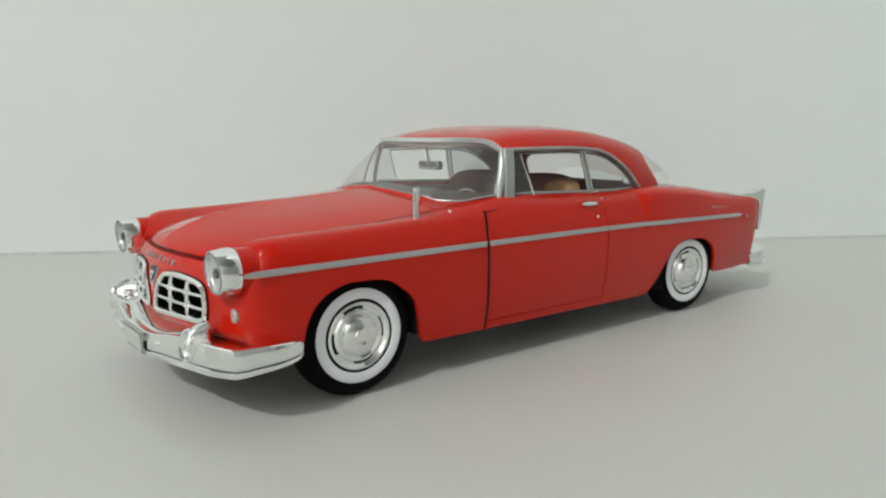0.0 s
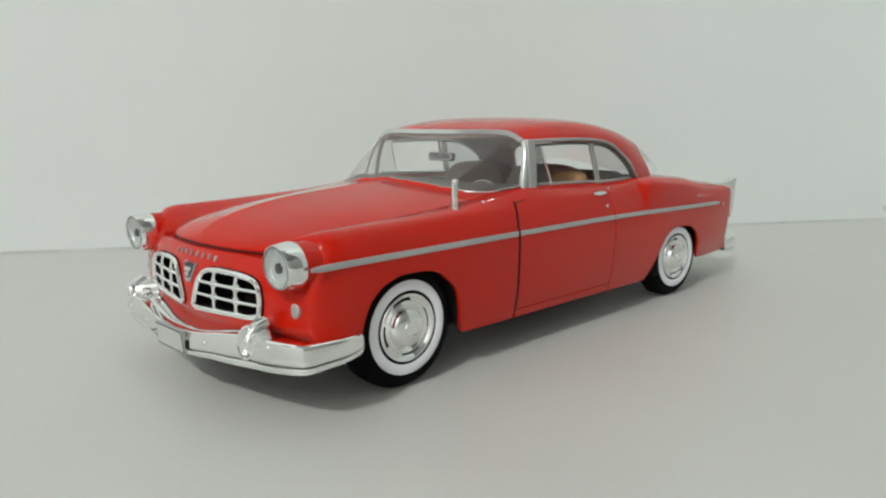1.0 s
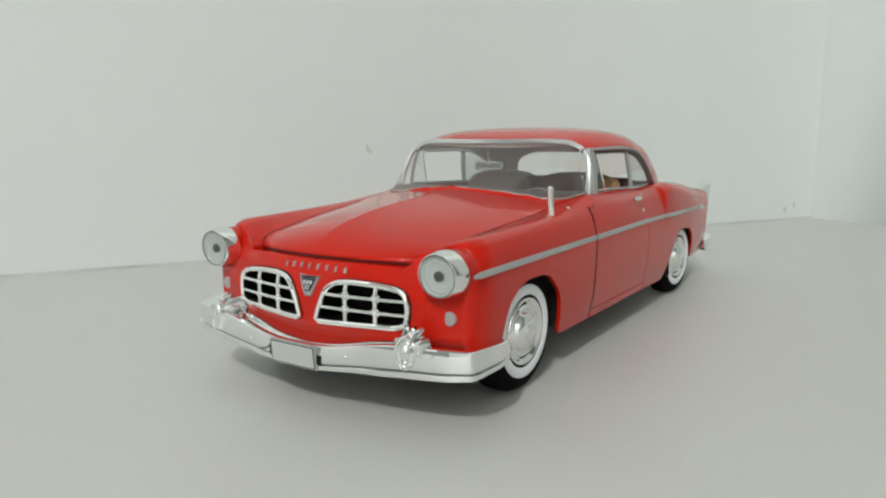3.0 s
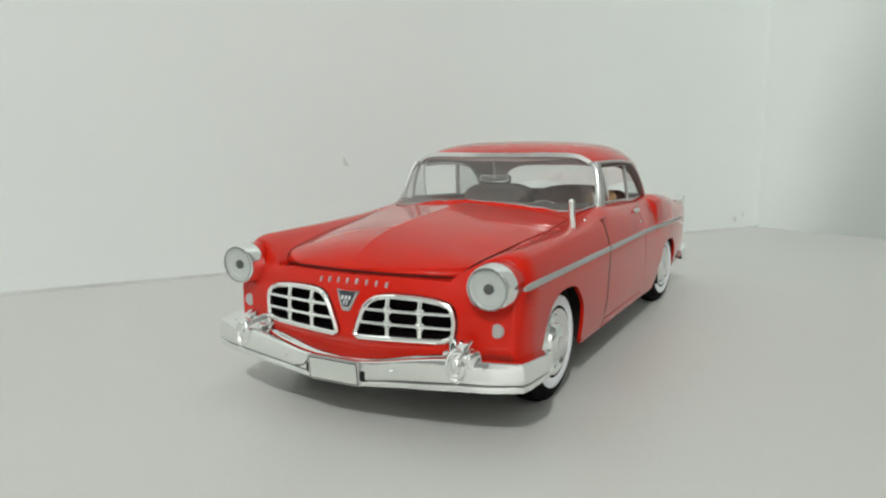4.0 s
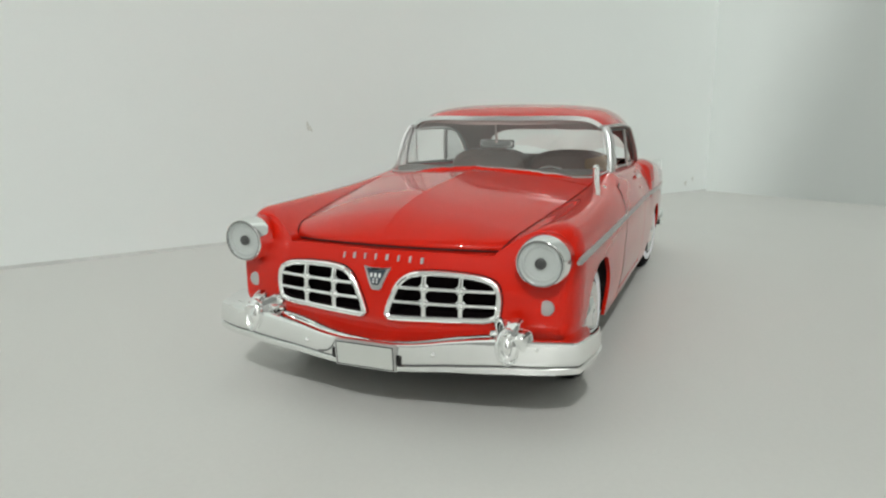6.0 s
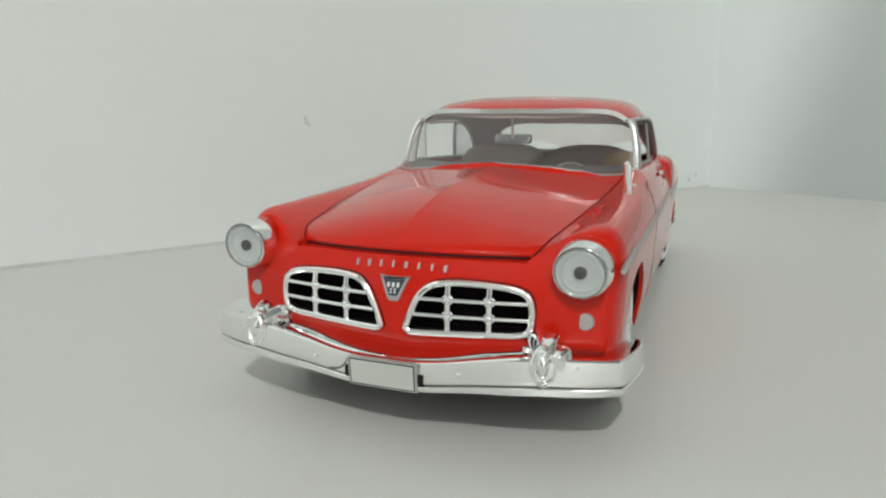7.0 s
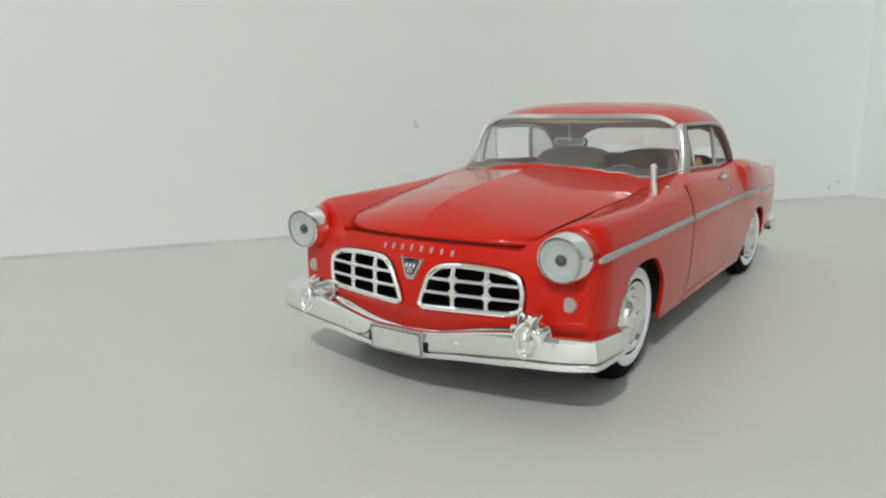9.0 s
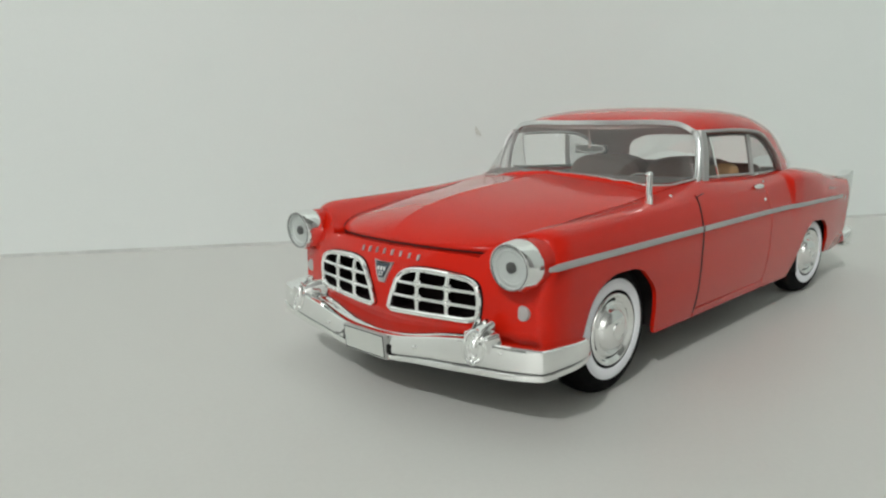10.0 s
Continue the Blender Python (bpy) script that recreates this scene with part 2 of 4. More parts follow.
WALL = material("white_wall_paint", (0.755, 0.797, 0.778), rough=0.7, vary=0.015, bump=0.05, grain=900, mottle=7)
# east wall: its falling-off light is put into the colour, fading out at the corner
WALL_EAST_SHADED = material("east_wall_shade_tone", (0.485, 0.515, 0.50), rough=0.7, vary=0.015, bump=0.05, grain=900, mottle=7)
feather(WALL_EAST_SHADED, (0.755, 0.797, 0.778), (12.12 * S, -1.165 * S), (0.53, 0.848), -0.095, 0.002)
FLOOR = material("white_floor_gloss", (0.578, 0.584, 0.556), rough=0.42, vary=0.035, bump=0.04, grain=900, mottle=16, rough_vary=0.06)
# unseen walls and ceiling: greys set to steer fill light and chrome reflections
WALL_BACK = material("flank_fill_wall", (0.64, 0.64, 0.625), rough=0.7, vary=0.03, grain=60, mottle=3)
WALL_WEST = material("front_fill_cut_wall", (0.22, 0.222, 0.215), rough=0.7, vary=0.03, grain=60, mottle=3)
WALL_FAR = material("light_absorbing_wall", (0.30, 0.30, 0.292), rough=0.7, vary=0.03, grain=60, mottle=3)
CEILING = material("fill_limiting_grey", (0.35, 0.35, 0.343), rough=0.8, vary=0.02, grain=60, mottle=2)
JOINT = material("joint_shadow_grey", (0.61, 0.63, 0.607), rough=0.8, vary=0.15, grain=300, mottle=40)
SMUDGE = material("grey_smudge", (0.61, 0.63, 0.59), rough=0.8, vary=0.2, grain=3000, mottle=600)
GLASS = glass_material("clear_window_plastic", (0.965, 0.975, 0.97))
# windscreen carries the painted reflection haze that lifts the dark cabin
GLASS_SCREEN = glass_material("veiled_windscreen_plastic", (0.975, 0.98, 0.975), haze=0.045)
GLASS_SMOKE = glass_material("side_window_plastic", (0.76, 0.78, 0.78))
GLASS_VENT = glass_material("smoky_vent_plastic", (0.36, 0.36, 0.35))
GLASS_LAMP = glass_material("clear_lamp_lens", (0.93, 0.95, 0.95))

# ---- the room: floor, two near walls that meet in a corner, the rest of the room ----
CORNER = Vector((12.12, -1.165)) * S
ALONG, OUT = Vector((-0.8897, 0.4565)), Vector((-0.53, -0.848))
P0, P1, P3 = CORNER, CORNER + ALONG * 3.2, CORNER + OUT * 3.0
P2 = CORNER + ALONG * 3.2 + OUT * 3.0
HIGH, THICK = 2.4, 0.08


def prism(name, corners, z0, z1, mat, label, category):
    n = len(corners)
    v = [(x, y, z0) for x, y in corners] + [(x, y, z1) for x, y in corners]
    f = [tuple(reversed(range(n))), tuple(range(n, 2 * n))] + [(k, (k + 1) % n, n + (k + 1) % n, n + k) for k in range(n)]
    ob = mesh_part(name, v, f, mat, scale=1)
    return tagged(ob, label, category, kind="structure")


def wall(name, a, b, label, mat):
    t = (b - a).normalized()
    out = Vector((t.y, -t.x))
    mid = (CORNER + P2) / 2
    if (a - mid).dot(out) < 0:
        out = -out
    pts = [a - t * THICK, b + t * THICK, b + t * THICK + out * THICK, a - t * THICK + out * THICK] if name in ("wall_north", "wall_south") else [a, b, b + out * THICK, a + out * THICK]
    if (pts[1] - pts[0]).cross(pts[2] - pts[0]) < 0:
        pts.reverse()
    return prism(name, pts, 0.0, HIGH, mat, label, "wall")


# unseen recess beyond the east wall, added to darken reflections and side light
END = CORNER + OUT * 0.5
DEEP, DEEP_S = END - ALONG * 1.9, P3 - ALONG * 1.9
wall("wall_north", P1, P0, "plain white painted wall with a few faint smudges", WALL)
wall("wall_east", P0, END, "short wall meeting the other in a corner, with soft shade painted in", WALL_EAST_SHADED)
wall("wall_recess", END + (DEEP - END).normalized() * THICK, DEEP, "unseen grey wall of a recess added to darken reflections", WALL_FAR)
wall("wall_far", DEEP, DEEP_S, "unseen grey wall closing the added recess", WALL_FAR)
# these two are out of view and only shape the bounced light
wall("wall_south", DEEP_S, P2, "unseen off-white wall added to send light onto the car's flank", WALL_BACK)
wall("wall_west", P2, P1, "unseen grey wall, kept dark to cut light from the front", WALL_WEST)
slab_corners = [P1 - OUT * 0.2 + ALONG * 0.2, CORNER - ALONG * 2.1 - OUT * 0.2, DEEP_S - ALONG * 0.2 + OUT * 0.2, P2 + ALONG * 0.2 + OUT * 0.2]
if (slab_corners[1] - slab_corners[0]).cross(slab_corners[2] - slab_corners[0]) < 0:
    slab_corners.reverse()
prism("floor", slab_corners, -0.05, 0.0, FLOOR, "smooth off-white floor with a soft sheen", "floor")
normal = Vector((-ALONG.y, ALONG.x))
normal = normal if normal.dot(OUT) > 0 else -normal
# grey strip that draws the shadow gap along the wall's foot
prism("trim", [P1, P0, P0 + normal * 0.0012, P1 + normal * 0.0012][::-1], 0.0, 0.0013, JOINT, "thin grey strip painting the shadow gap where wall meets floor", "trim")
prism("ceiling", slab_corners, HIGH, HIGH + 0.05, CEILING, "unseen ceiling, toned grey to limit the fill light", "ceiling")

fixture = thing("ceiling_lamp", label="round white ceiling lamp that lights the room", category="lamp")
fixture.location = (-2.34, -0.777, HIGH)
v, f = lathe([(0.0, 0.0), (0.06, 0.0), (0.062, -0.012), (0.05, -0.022), (0.02, -0.026), (0.018, -0.10), (0.0, -0.105)], (0, 0, 0), "z")
mesh_part("housing", v, f, CEILING, fixture, scale=1)

# ---- the car: its surfaces as functions of the place ----
K = [-0.45, -0.10, 0.40, 0.80, 1.10, 1.60, 2.20, 2.50, 2.75, 3.20, 3.70, 4.20]
# control curves (y, z) of the half section, from the sill to the inner edge of the fender top
SILL = (curve(K, [.875, .875, .872, .872, .872, .872, .872, .872, .872, .868, .855, .83]), curve(K, [.275, .24, .23, .228, .228, .226, .224, .222, .222, .24, .270, .285]))
LOWER_FLANK = (curve(K, [.903, .905, .906, .908, .908, .908, .908, .908, .908, .905, .890, .86]), curve(K, [.42] * 12))
MIDDLE_FLANK = (curve(K, [.912, .916, .918, .920, .920, .920, .918, .917, .918, .915, .900, .87]), curve(K, [.60] * 12))
TRIM_LINE = (curve(K, [.912, .918, .922, .924, .924, .922, .915, .913, .918, .915, .900, .872]), curve(K, [.76] * 12))
SHOULDER = (curve(K, [.888, .892, .893, .893, .892, .888, .878, .880, .890, .893, .885, .862]), curve(K, [.85, .862, .876, .885, .89, .89, .89, .90, .91, .90, .87, .855]))
CREST_OUTER = (curve(K, [.848, .852, .856, .855, .850, .845, .838, .842, .856, .858, .850, .835]), curve(K, [.897, .912, .935, .950, .968, .975, .977, .99, 1.012, .995, .945, .910]))
CREST = (curve(K, [.775, .778, .790, .800, .795, .790, .790, .790, .800, .780, .780, .775]), curve(K, [.912, .928, .957, .998, 1.034, 1.025, 1.02, 1.035, 1.055, 1.036, .978, .935]))
INNER_EDGE = (curve(K, [.605, .655, .705, .735, .752, .752, .750, .740, .700, .620, .620, .620]), curve(K, [.845, .895, .954, 1.012, 1.050, 1.044, 1.036, 1.045, 1.055, 1.028, .978, .930]))
SIDE = [SILL, LOWER_FLANK, MIDDLE_FLANK, TRIM_LINE, SHOULDER, CREST_OUTER, CREST, INNER_EDGE]
MIDDLE = curve([-0.45, -0.30, -0.10, 0.10, 0.40, 0.70, 0.95, 1.25, 2.80, 3.20, 3.70, 4.20], [.945, .975, 1.002, 1.022, 1.049, 1.066, 1.052, 1.030, 1.055, 1.045, 1.00, .935])
ARCH = curve([-0.46, -0.40, -0.36, -0.345, -0.295, -0.197, -0.08, 0.042, 0.151, 0.246, 0.330, 0.370, 0.410, 0.425, 1.6, 2.584, 2.60, 2.688, 2.774, 2.893, 3.048, 3.25, 3.46, 3.555, 3.58, 3.956, 4.20],
             [.29, .31, .36, .45, .558, .631, .661, .660, .642, .583, .501, .382, .246, .242, .236, .230, .24, .323, .448, .571, .626, .621, .553, .40, .300, .290, .300])


def side_section(x):
    """The half section from the sill to the fender's inner edge; the rear fender starts with a blunt swelling."""
    swell = np.clip((x - 2.47) / 0.08, 0, 1)
    swell = 0.038 * swell * swell * (3 - 2 * swell) * (1 - np.clip((x - 2.7) / 1.1, 0, 1))
    push = (0, 0, 0, 0.1, 0.7, 1.0, 0.5, 0)
    return spline([(float(a(x)) + swell * w, float(b(x))) for (a, b), w in zip(SIDE, push)], 150)


def side_y(x, z):
    p = side_section(x)
    k = int(np.argmax(p[:, 1]))
    return float(np.interp(z, p[:k + 1, 1], p[:k + 1, 0]))


def top_z(x, y):
    """Height of the bonnet, the cowl and the boot lid."""
    yh, zh, zc = float(SIDE[-1][0](x)) - 0.011, float(SIDE[-1][1](x)), float(MIDDLE(x))
    t = min(abs(y) / yh, 1)
    if x > 1.5:
        return zh + (zc - zh) * (1 - t ** 1.9)
    full = min(max((x - 0.15) / 0.75, 0), 1)
    full = full * full * (3 - 2 * full)
    fall = (1 - full) * (0.32 * t ** 3.2 + 0.68 * t) + full * (0.42 * t + 0.58 * t ** 2.5)
    ridge = 0.009 * math.exp(-abs(y) / 0.16) * min(max((0.68 - x) / 0.2, 0), 1)
    return zh + (zc - zh) * (1 - fall) + ridge * (1 - t)


NOSE = curve([.20, .36, .46, .60, .68, .74, .785, .87], [-.640, -.738, -.796, -.797, -.782, -.762, -.742, -.705])


def face_x(y, z):
    """The front panel between the headlamps: swept back towards the sides."""
    return float(NOSE(z)) + 0.135 * (abs(y) / 0.78) ** 1.7


N1, N2, NH = 46, 9, 26
NS = N1 + N2
DOOR_F, DOOR_R = 0.872, 2.035


def half_section(x):
    """Points from the wheel arch or sill, over the fender, across the panel gap, to the car's middle."""
    p = side_section(x)
    k = int(np.argmax(p[:, 1]))
    zb = float(ARCH(x))
    low = np.vstack([[np.interp(zb, p[:k + 1, 1], p[:k + 1, 0]), zb], p[:k + 1][p[:k + 1, 1] > zb + 1e-4]])
    if DOOR_F - 0.02 < x < DOOR_R + 0.02:
        rows = np.interp([zb, .288, .2915, .3005, .304], low[:, 1], low[:, 0])
        start = np.column_stack([rows, [zb, .288, .2915, .3005, .304]])
        inside = DOOR_F < x < DOOR_R
        start[2:4, 0] -= 0.006 if inside else 0
        rest = low[low[:, 1] > .304]
        low = np.vstack([start, resample(np.vstack([start[-1], rest]), N1 - 4)[1:]])
    else:
        low = resample(low, N1)
    over = resample(p[k:], N2 + 1)[1:]
    yh, zh = over[-1]
    ys = (yh - 0.011) * (1 - np.linspace(0, 1, NH - 2)) ** 1.0
    top = np.array([(y, top_z(x, y)) for y in ys])
    return np.vstack([low, over, [(yh - .003, zh - .03), (yh - .008, zh - .03)], top])


stations = np.unique(np.round(np.r_[np.arange(-0.45, 4.2001, 0.03), np.arange(-0.37, -0.28, 0.006), np.arange(0.24, 0.40, 0.006), np.arange(2.58, 2.70, 0.015),
                                    np.arange(3.33, 3.47, 0.007), np.arange(2.45, 2.63, 0.011)], 4))
stations = [x for x in stations if abs(x - DOOR_F) > 0.02 and abs(x - DOOR_R) > 0.012 and abs(x - 0.62) > 0.012]
GAPS = [(DOOR_F, 0.0078), (DOOR_R, 0.0022), (0.62, 0.0032)]
for g, w in GAPS:
    stations += [g - w - 0.003, g - w, g + w, g + w + 0.003]
stations = np.array(sorted(stations))

rows = []
for x in stations:
    q = half_section(x)
    grid = np.column_stack([np.full(len(q), x), q])
    for g, w in GAPS[:2]:
        if abs(x - g) <= w + 1e-6:
            inner_rows = np.arange(len(grid)) * (grid[:, 2] < 0.955) * (np.arange(len(grid)) < NS) > 0
            grid[inner_rows, 1] -= 0.06 if g == DOOR_F else 0.05
    if abs(x - 0.62) <= 0.0032 + 1e-6:
        grid[NS + 2:, 2] -= 0.02
    z = grid[:, 2]
    lean = np.clip((z - 0.80) / 0.15, 0, 1)
    lean = lean * lean + 0.85 * np.clip((0.77 - z) / 0.47, 0, 1)
    grid[:NS, 0] += (0.03 * lean * math.exp(-((x - DOOR_F) / 0.25) ** 2))[:NS]
    rows.append(grid)

# front: the sections round over into the front panel
first = half_section(-0.45)
edge = first.copy()
shrink = np.full(len(first), 0.915)
shrink[N1:NS] = 0.915 - 0.015 * np.linspace(0, 1, N2) ** 1.5
shrink[NS:] = 0.900
edge[:, 0] *= shrink
zs = first[:, 1]
edge[:NS, 1] = zs[:NS] - 0.045 * np.clip((zs[:NS] - 0.74) / 0.17, 0, 1) ** 1.5
fall = np.linspace(0, 1, N2)
LIFT = -0.008
edge[N1:NS, 1] = edge[N1 - 1, 1] + (0.785 + LIFT - edge[N1 - 1, 1]) * fall ** 1.4
edge[NS:NS + 2, 1] = 0.772 + LIFT
across = edge[:, 0] / edge[NS - 1, 0]
edge[NS + 2:, 1] = 0.785 + 0.006 * (1 - across[NS + 2:] ** 2) + LIFT * across[NS + 2:] ** 6
edge_x = np.array([face_x(y, z) for y, z in edge])
edge_x[NS:] += 0.075 * across[NS:] ** 4
edge_x[N1:NS] += 0.075 * fall ** 2
front = []
slope = (first - half_section(-0.40)) / 0.05
slope *= np.clip((np.arange(len(first)) - (N1 - 16)) / 14, 0, 1)[:, None]
reach = slope * (-0.45 - edge_x)[:, None]
for a in np.radians(np.linspace(0, 90, 19))[1:]:
    g = np.zeros((len(first), 3))
    g[:, 0] = -0.45 + (edge_x + 0.45) * math.sin(a)
    g[:, 1:] = first + reach * math.sin(a) + (edge - first - reach) * (1 - math.cos(a))
    front.append(g)
lip = front[-1]
r2, r3, r4 = lip.copy(), lip.copy(), lip.copy()
r2[NS:, 0] += 0.008
r3[NS:, 0] += 0.008
r3[NS:, 2] = 0.771 + LIFT * across[NS:] ** 6
r4[NS:, 2] = 0.769 + LIFT * across[NS:] ** 6
r4[N1:, 0] = [face_x(y, z) for y, z in r4[N1:, 1:]]
front += [r2, r3, r4]

# rear: the sections round over into the tail panel
last = half_section(4.2)
rear = []
tail_edge = last.copy()
tail_edge[:, 0] *= 0.93
tail_edge[:, 1] = last[:, 1] - 0.03 * np.clip((last[:, 1] - 0.75) / 0.2, 0, 1)


def tail_x(y, z):
    return 4.43 - 0.05 * (y / 0.8) ** 2 - 0.25 * max(0.75 - z, 0) ** 1.3


tail_edge_x = np.array([tail_x(y, z) for y, z in tail_edge])
for a in np.radians(np.linspace(0, 90, 9))[1:]:
    g = np.zeros((len(last), 3))
    g[:, 0] = 4.2 + (tail_edge_x - 4.2) * math.sin(a)
    g[:, 1:] = last + (tail_edge - last) * (1 - math.cos(a))
    rear.append(g)

P = np.array(front[::-1] + rows + rear)
NF = len(front)
lip_in = P[:, 0].copy()
lip_in[:, 1] -= 0.022
P = np.concatenate([lip_in[:, None], P], axis=1)  # column 0: the returned edge of the arches and sills
J = lambda j: j + 1


def centre_x(i):
    return stations[min(max(i - NF, 0), len(stations) - 1)] if i >= NF else -0.6


def cell_kind(i, j):
    x = 0.5 * (centre_x(i) + centre_x(i + 1)) if NF <= i < NF + len(stations) - 1 else (-0.6 if i < NF else 4.3)
    if x < 0.62 and (j in (J(NS) - 1, J(NS)) and i > 1):
        return "seal"
    if j >= J(NS):
        if i < 2:
            return "body"
        if x < 0.62:
            return "hood" if j > J(NS) else "body"
        if x < 1.2:
            return "body"
        if x < 2.85:
            return "none"
        return "boot" if j > J(NS) else "body"
    if j >= J(2) and DOOR_F < x < DOOR_R:
        return "door"
    return "body"


def coons(top, side, sections):
    """A patch over (y, z) from its top edge (outer to middle) and its side edge (bottom to top), with a straight bottom and middle."""
    n, m = len(side), len(top)
    bottom = np.column_stack([np.interp(np.linspace(0, 1, m), [0, 1], [side[0, 0], 0]), np.full(m, side[0, 1])])
    middle = np.column_stack([np.zeros(n), side[0, 1] + (top[-1, 1] - side[0, 1]) * (side[:, 1] - side[0, 1]) / (side[-1, 1] - side[0, 1])])
    bottom[:, 0] = side[0, 0] * top[:, 0] / top[0, 0]
    g = np.zeros((n, m, 2))
    for i in range(n):
        u = (side[i, 1] - side[0, 1]) / (side[-1, 1] - side[0, 1])
        for j in range(m):
            v = 1 - top[j, 0] / top[0, 0]
            g[i, j] = (1 - v) * side[i] + v * middle[i] + (1 - u) * bottom[j] + u * top[j] - (
                (1 - u) * (1 - v) * side[0] + (1 - u) * v * bottom[-1] + u * (1 - v) * side[-1] + u * v * top[-1])
    return g


fascia_side = r4[:N1, 1:]
fascia_top = np.vstack([r4[N1 - 1:NS, 1:], r4[NS + 2:, 1:]])
fascia = coons(fascia_top, fascia_side, None)
# finer across the middle, where the grilles open
fine = []
for line in fascia:
    fine.append(resample(line, np.linspace(0, 1, 90)))
fascia = np.array(fine)
fascia3 = np.array([[(face_x(y, z), y, z) for y, z in line] for line in fascia])

GRILLE = spline([(.047, .462), (.075, .55), (.115, .635), (.165, .677), (.245, .692), (.33, .693), (.42, .688), (.52, .672), (.568, .645), (.585, .59), (.585, .53), (.575, .482), (.54, .464), (.40, .457), (.25, .452), (.10, .447), (.062, .448), (.047, .462)], 110)[:-1]
GRILLE = (GRILLE - (.316, .570)) * (.962, .875) + (.316, .572)


def inside(y, z, outline):
    hit, n = False, len(outline)
    for k in range(n):
        (y0, z0), (y1, z1) = outline[k], outline[(k + 1) % n]
        if (z0 > z) != (z1 > z) and y < (y1 - y0) * (z - z0) / (z1 - z0) + y0:
            hit = not hit
    return hit


tail_patch = coons(np.vstack([tail_edge[N1 - 1:NS], tail_edge[NS + 2:]]), tail_edge[:N1], None)
tail3 = np.array([[(tail_x(y, z), y, z) for y, z in line] for line in tail_patch])

# the shell above has its y positive; that is the far side, so mirror it for the near one
car = thing("model_car", label="red die-cast fifties coupe model with chrome trim and whitewall tyres", category="model car")

kinds = {}
v_all, f_all = sheet(P)
m = P.shape[1]
for face in f_all:
    i, j = divmod(face[0], m)
    kinds.setdefault(cell_kind(i, j), []).append(face)


def compact(verts, faces):
    used = sorted({i for f in faces for i in f})
    index = {k: n for n, k in enumerate(used)}
    return verts[used], [tuple(index[i] for i in f) for f in faces]


fv, ff = sheet(fascia3, keep=lambda i, j: not inside(*fascia3[i:i + 2, j:j + 2, 1:].mean((0, 1)), GRILLE))
tv, tf = sheet(tail3)
shell = join(compact(v_all, kinds["body"]), turned(fv, ff), (tv, tf))
body = mesh_part("body", *both(*shell), RED, car, "glossy red enamel body shell", sharp=50)
hood = mesh_part("hood", *both(*compact(v_all, kinds["hood"])), RED, car, "red bonnet with a raised middle crease", sharp=50, weld=False)
for side in (flip, lambda v, f: (v, f)):
    mesh_part("hood_seal", *side(*compact(v_all, kinds["seal"])), RED, body, "narrow gap beside the bonnet", sharp=50)
lip_line = [q + np.array((-.001, 0, -.0075)) for q in P[3, :J(NS) + 1:-1]]
corner_line = [0.5 * (P[i, J(NS) - 1] + P[i, J(NS) + 2]) + np.array((0, 0, -.002)) for i in range(4, NF + int(np.sum(stations < 0.60)))]
edge_line = resample(np.array(lip_line + corner_line), 90)
edge_line = np.vstack([edge_line[:0:-1] * (1, -1, 1), edge_line])
mesh_part("hood_seal", *sweep(edge_line, ring(.0038, 6), scales=1 - 0.72 * np.abs(np.linspace(-1, 1, len(edge_line))) ** 1.2), BLACK, hood, "thin dark line round the bonnet's edge")
boot = mesh_part("boot_lid", *both(*compact(v_all, kinds["boot"])), RED, car, sharp=50)
far_door = mesh_part("door", *compact(v_all, kinds["door"]), RED, car, sharp=50)
near_door = mesh_part("door", *flip(*compact(v_all, kinds["door"])), RED, car, sharp=50)

# dark chassis, wheel wells and firewall inside the shell
pieces = [block((4.6, 1.24, 0.16), (1.85, 0, 0.30), 0.03), block((1.95, 1.66, 0.06), (1.50, 0, 0.275), 0.02), block((0.55, 1.60, 0.10), (3.85, 0, 0.42), 0.02), block((0.62, 1.36, 0.14), (-0.38, 0, 0.325), 0.03),
          block((0.04, 1.3, 0.60), (0.95, 0, 0.60), 0.01), block((1.0, 1.0, 0.40), (0.05, 0, 0.60), 0.02)]
for wx in (0.0, 3.2):
    prof = [(0.40 * math.cos(a), 0.34 + 0.37 * math.sin(a)) for a in np.linspace(-0.16 * (wx == 0), math.pi + 0.3 * (wx > 0), 25)]
    for s in (1, -1):
        g = np.array([[(wx + a, s * y, b) for y in (0.885, 0.58)] for a, b in prof])
        pieces.append(sheet(g))
        back = [(wx + a, s * 0.58, b) for a, b in prof]
        pieces.append((np.array(back), [tuple(range(len(back)))]))
mesh_part("chassis", *join(*pieces), BLACK, car, "black plastic chassis and wheel wells")

# ---- roof and windows ----
ROOF_C = curve([1.0, 1.06, 1.19, 1.4, 1.6, 1.85, 2.1, 2.4, 2.75, 3.05, 3.3, 3.55, 3.70], [1.366, 1.390, 1.438, 1.482, 1.503, 1.511, 1.502, 1.470, 1.402, 1.31, 1.20, 1.08, 1.02])
BELT_Y = curve([1.0, 2.4, 2.7, 3.1, 3.7], [.768, .768, .745, .69, .60])
RAIL_Y = curve([1.0, 1.2, 1.4, 1.7, 2.1, 2.5, 2.9, 3.4, 3.7], [.69, .705, .725, .735, .732, .705, .64, .52, .45])
ROOF_LOW = curve([1.0, 1.19, 1.74, 2.05, 2.20, 2.316, 2.42, 2.50, 2.58, 2.62, 3.0, 3.7], [1.325, 1.332, 1.347, 1.335, 1.303, 1.252, 1.19, 1.124, 1.055, 1.05, 1.045, 1.01])


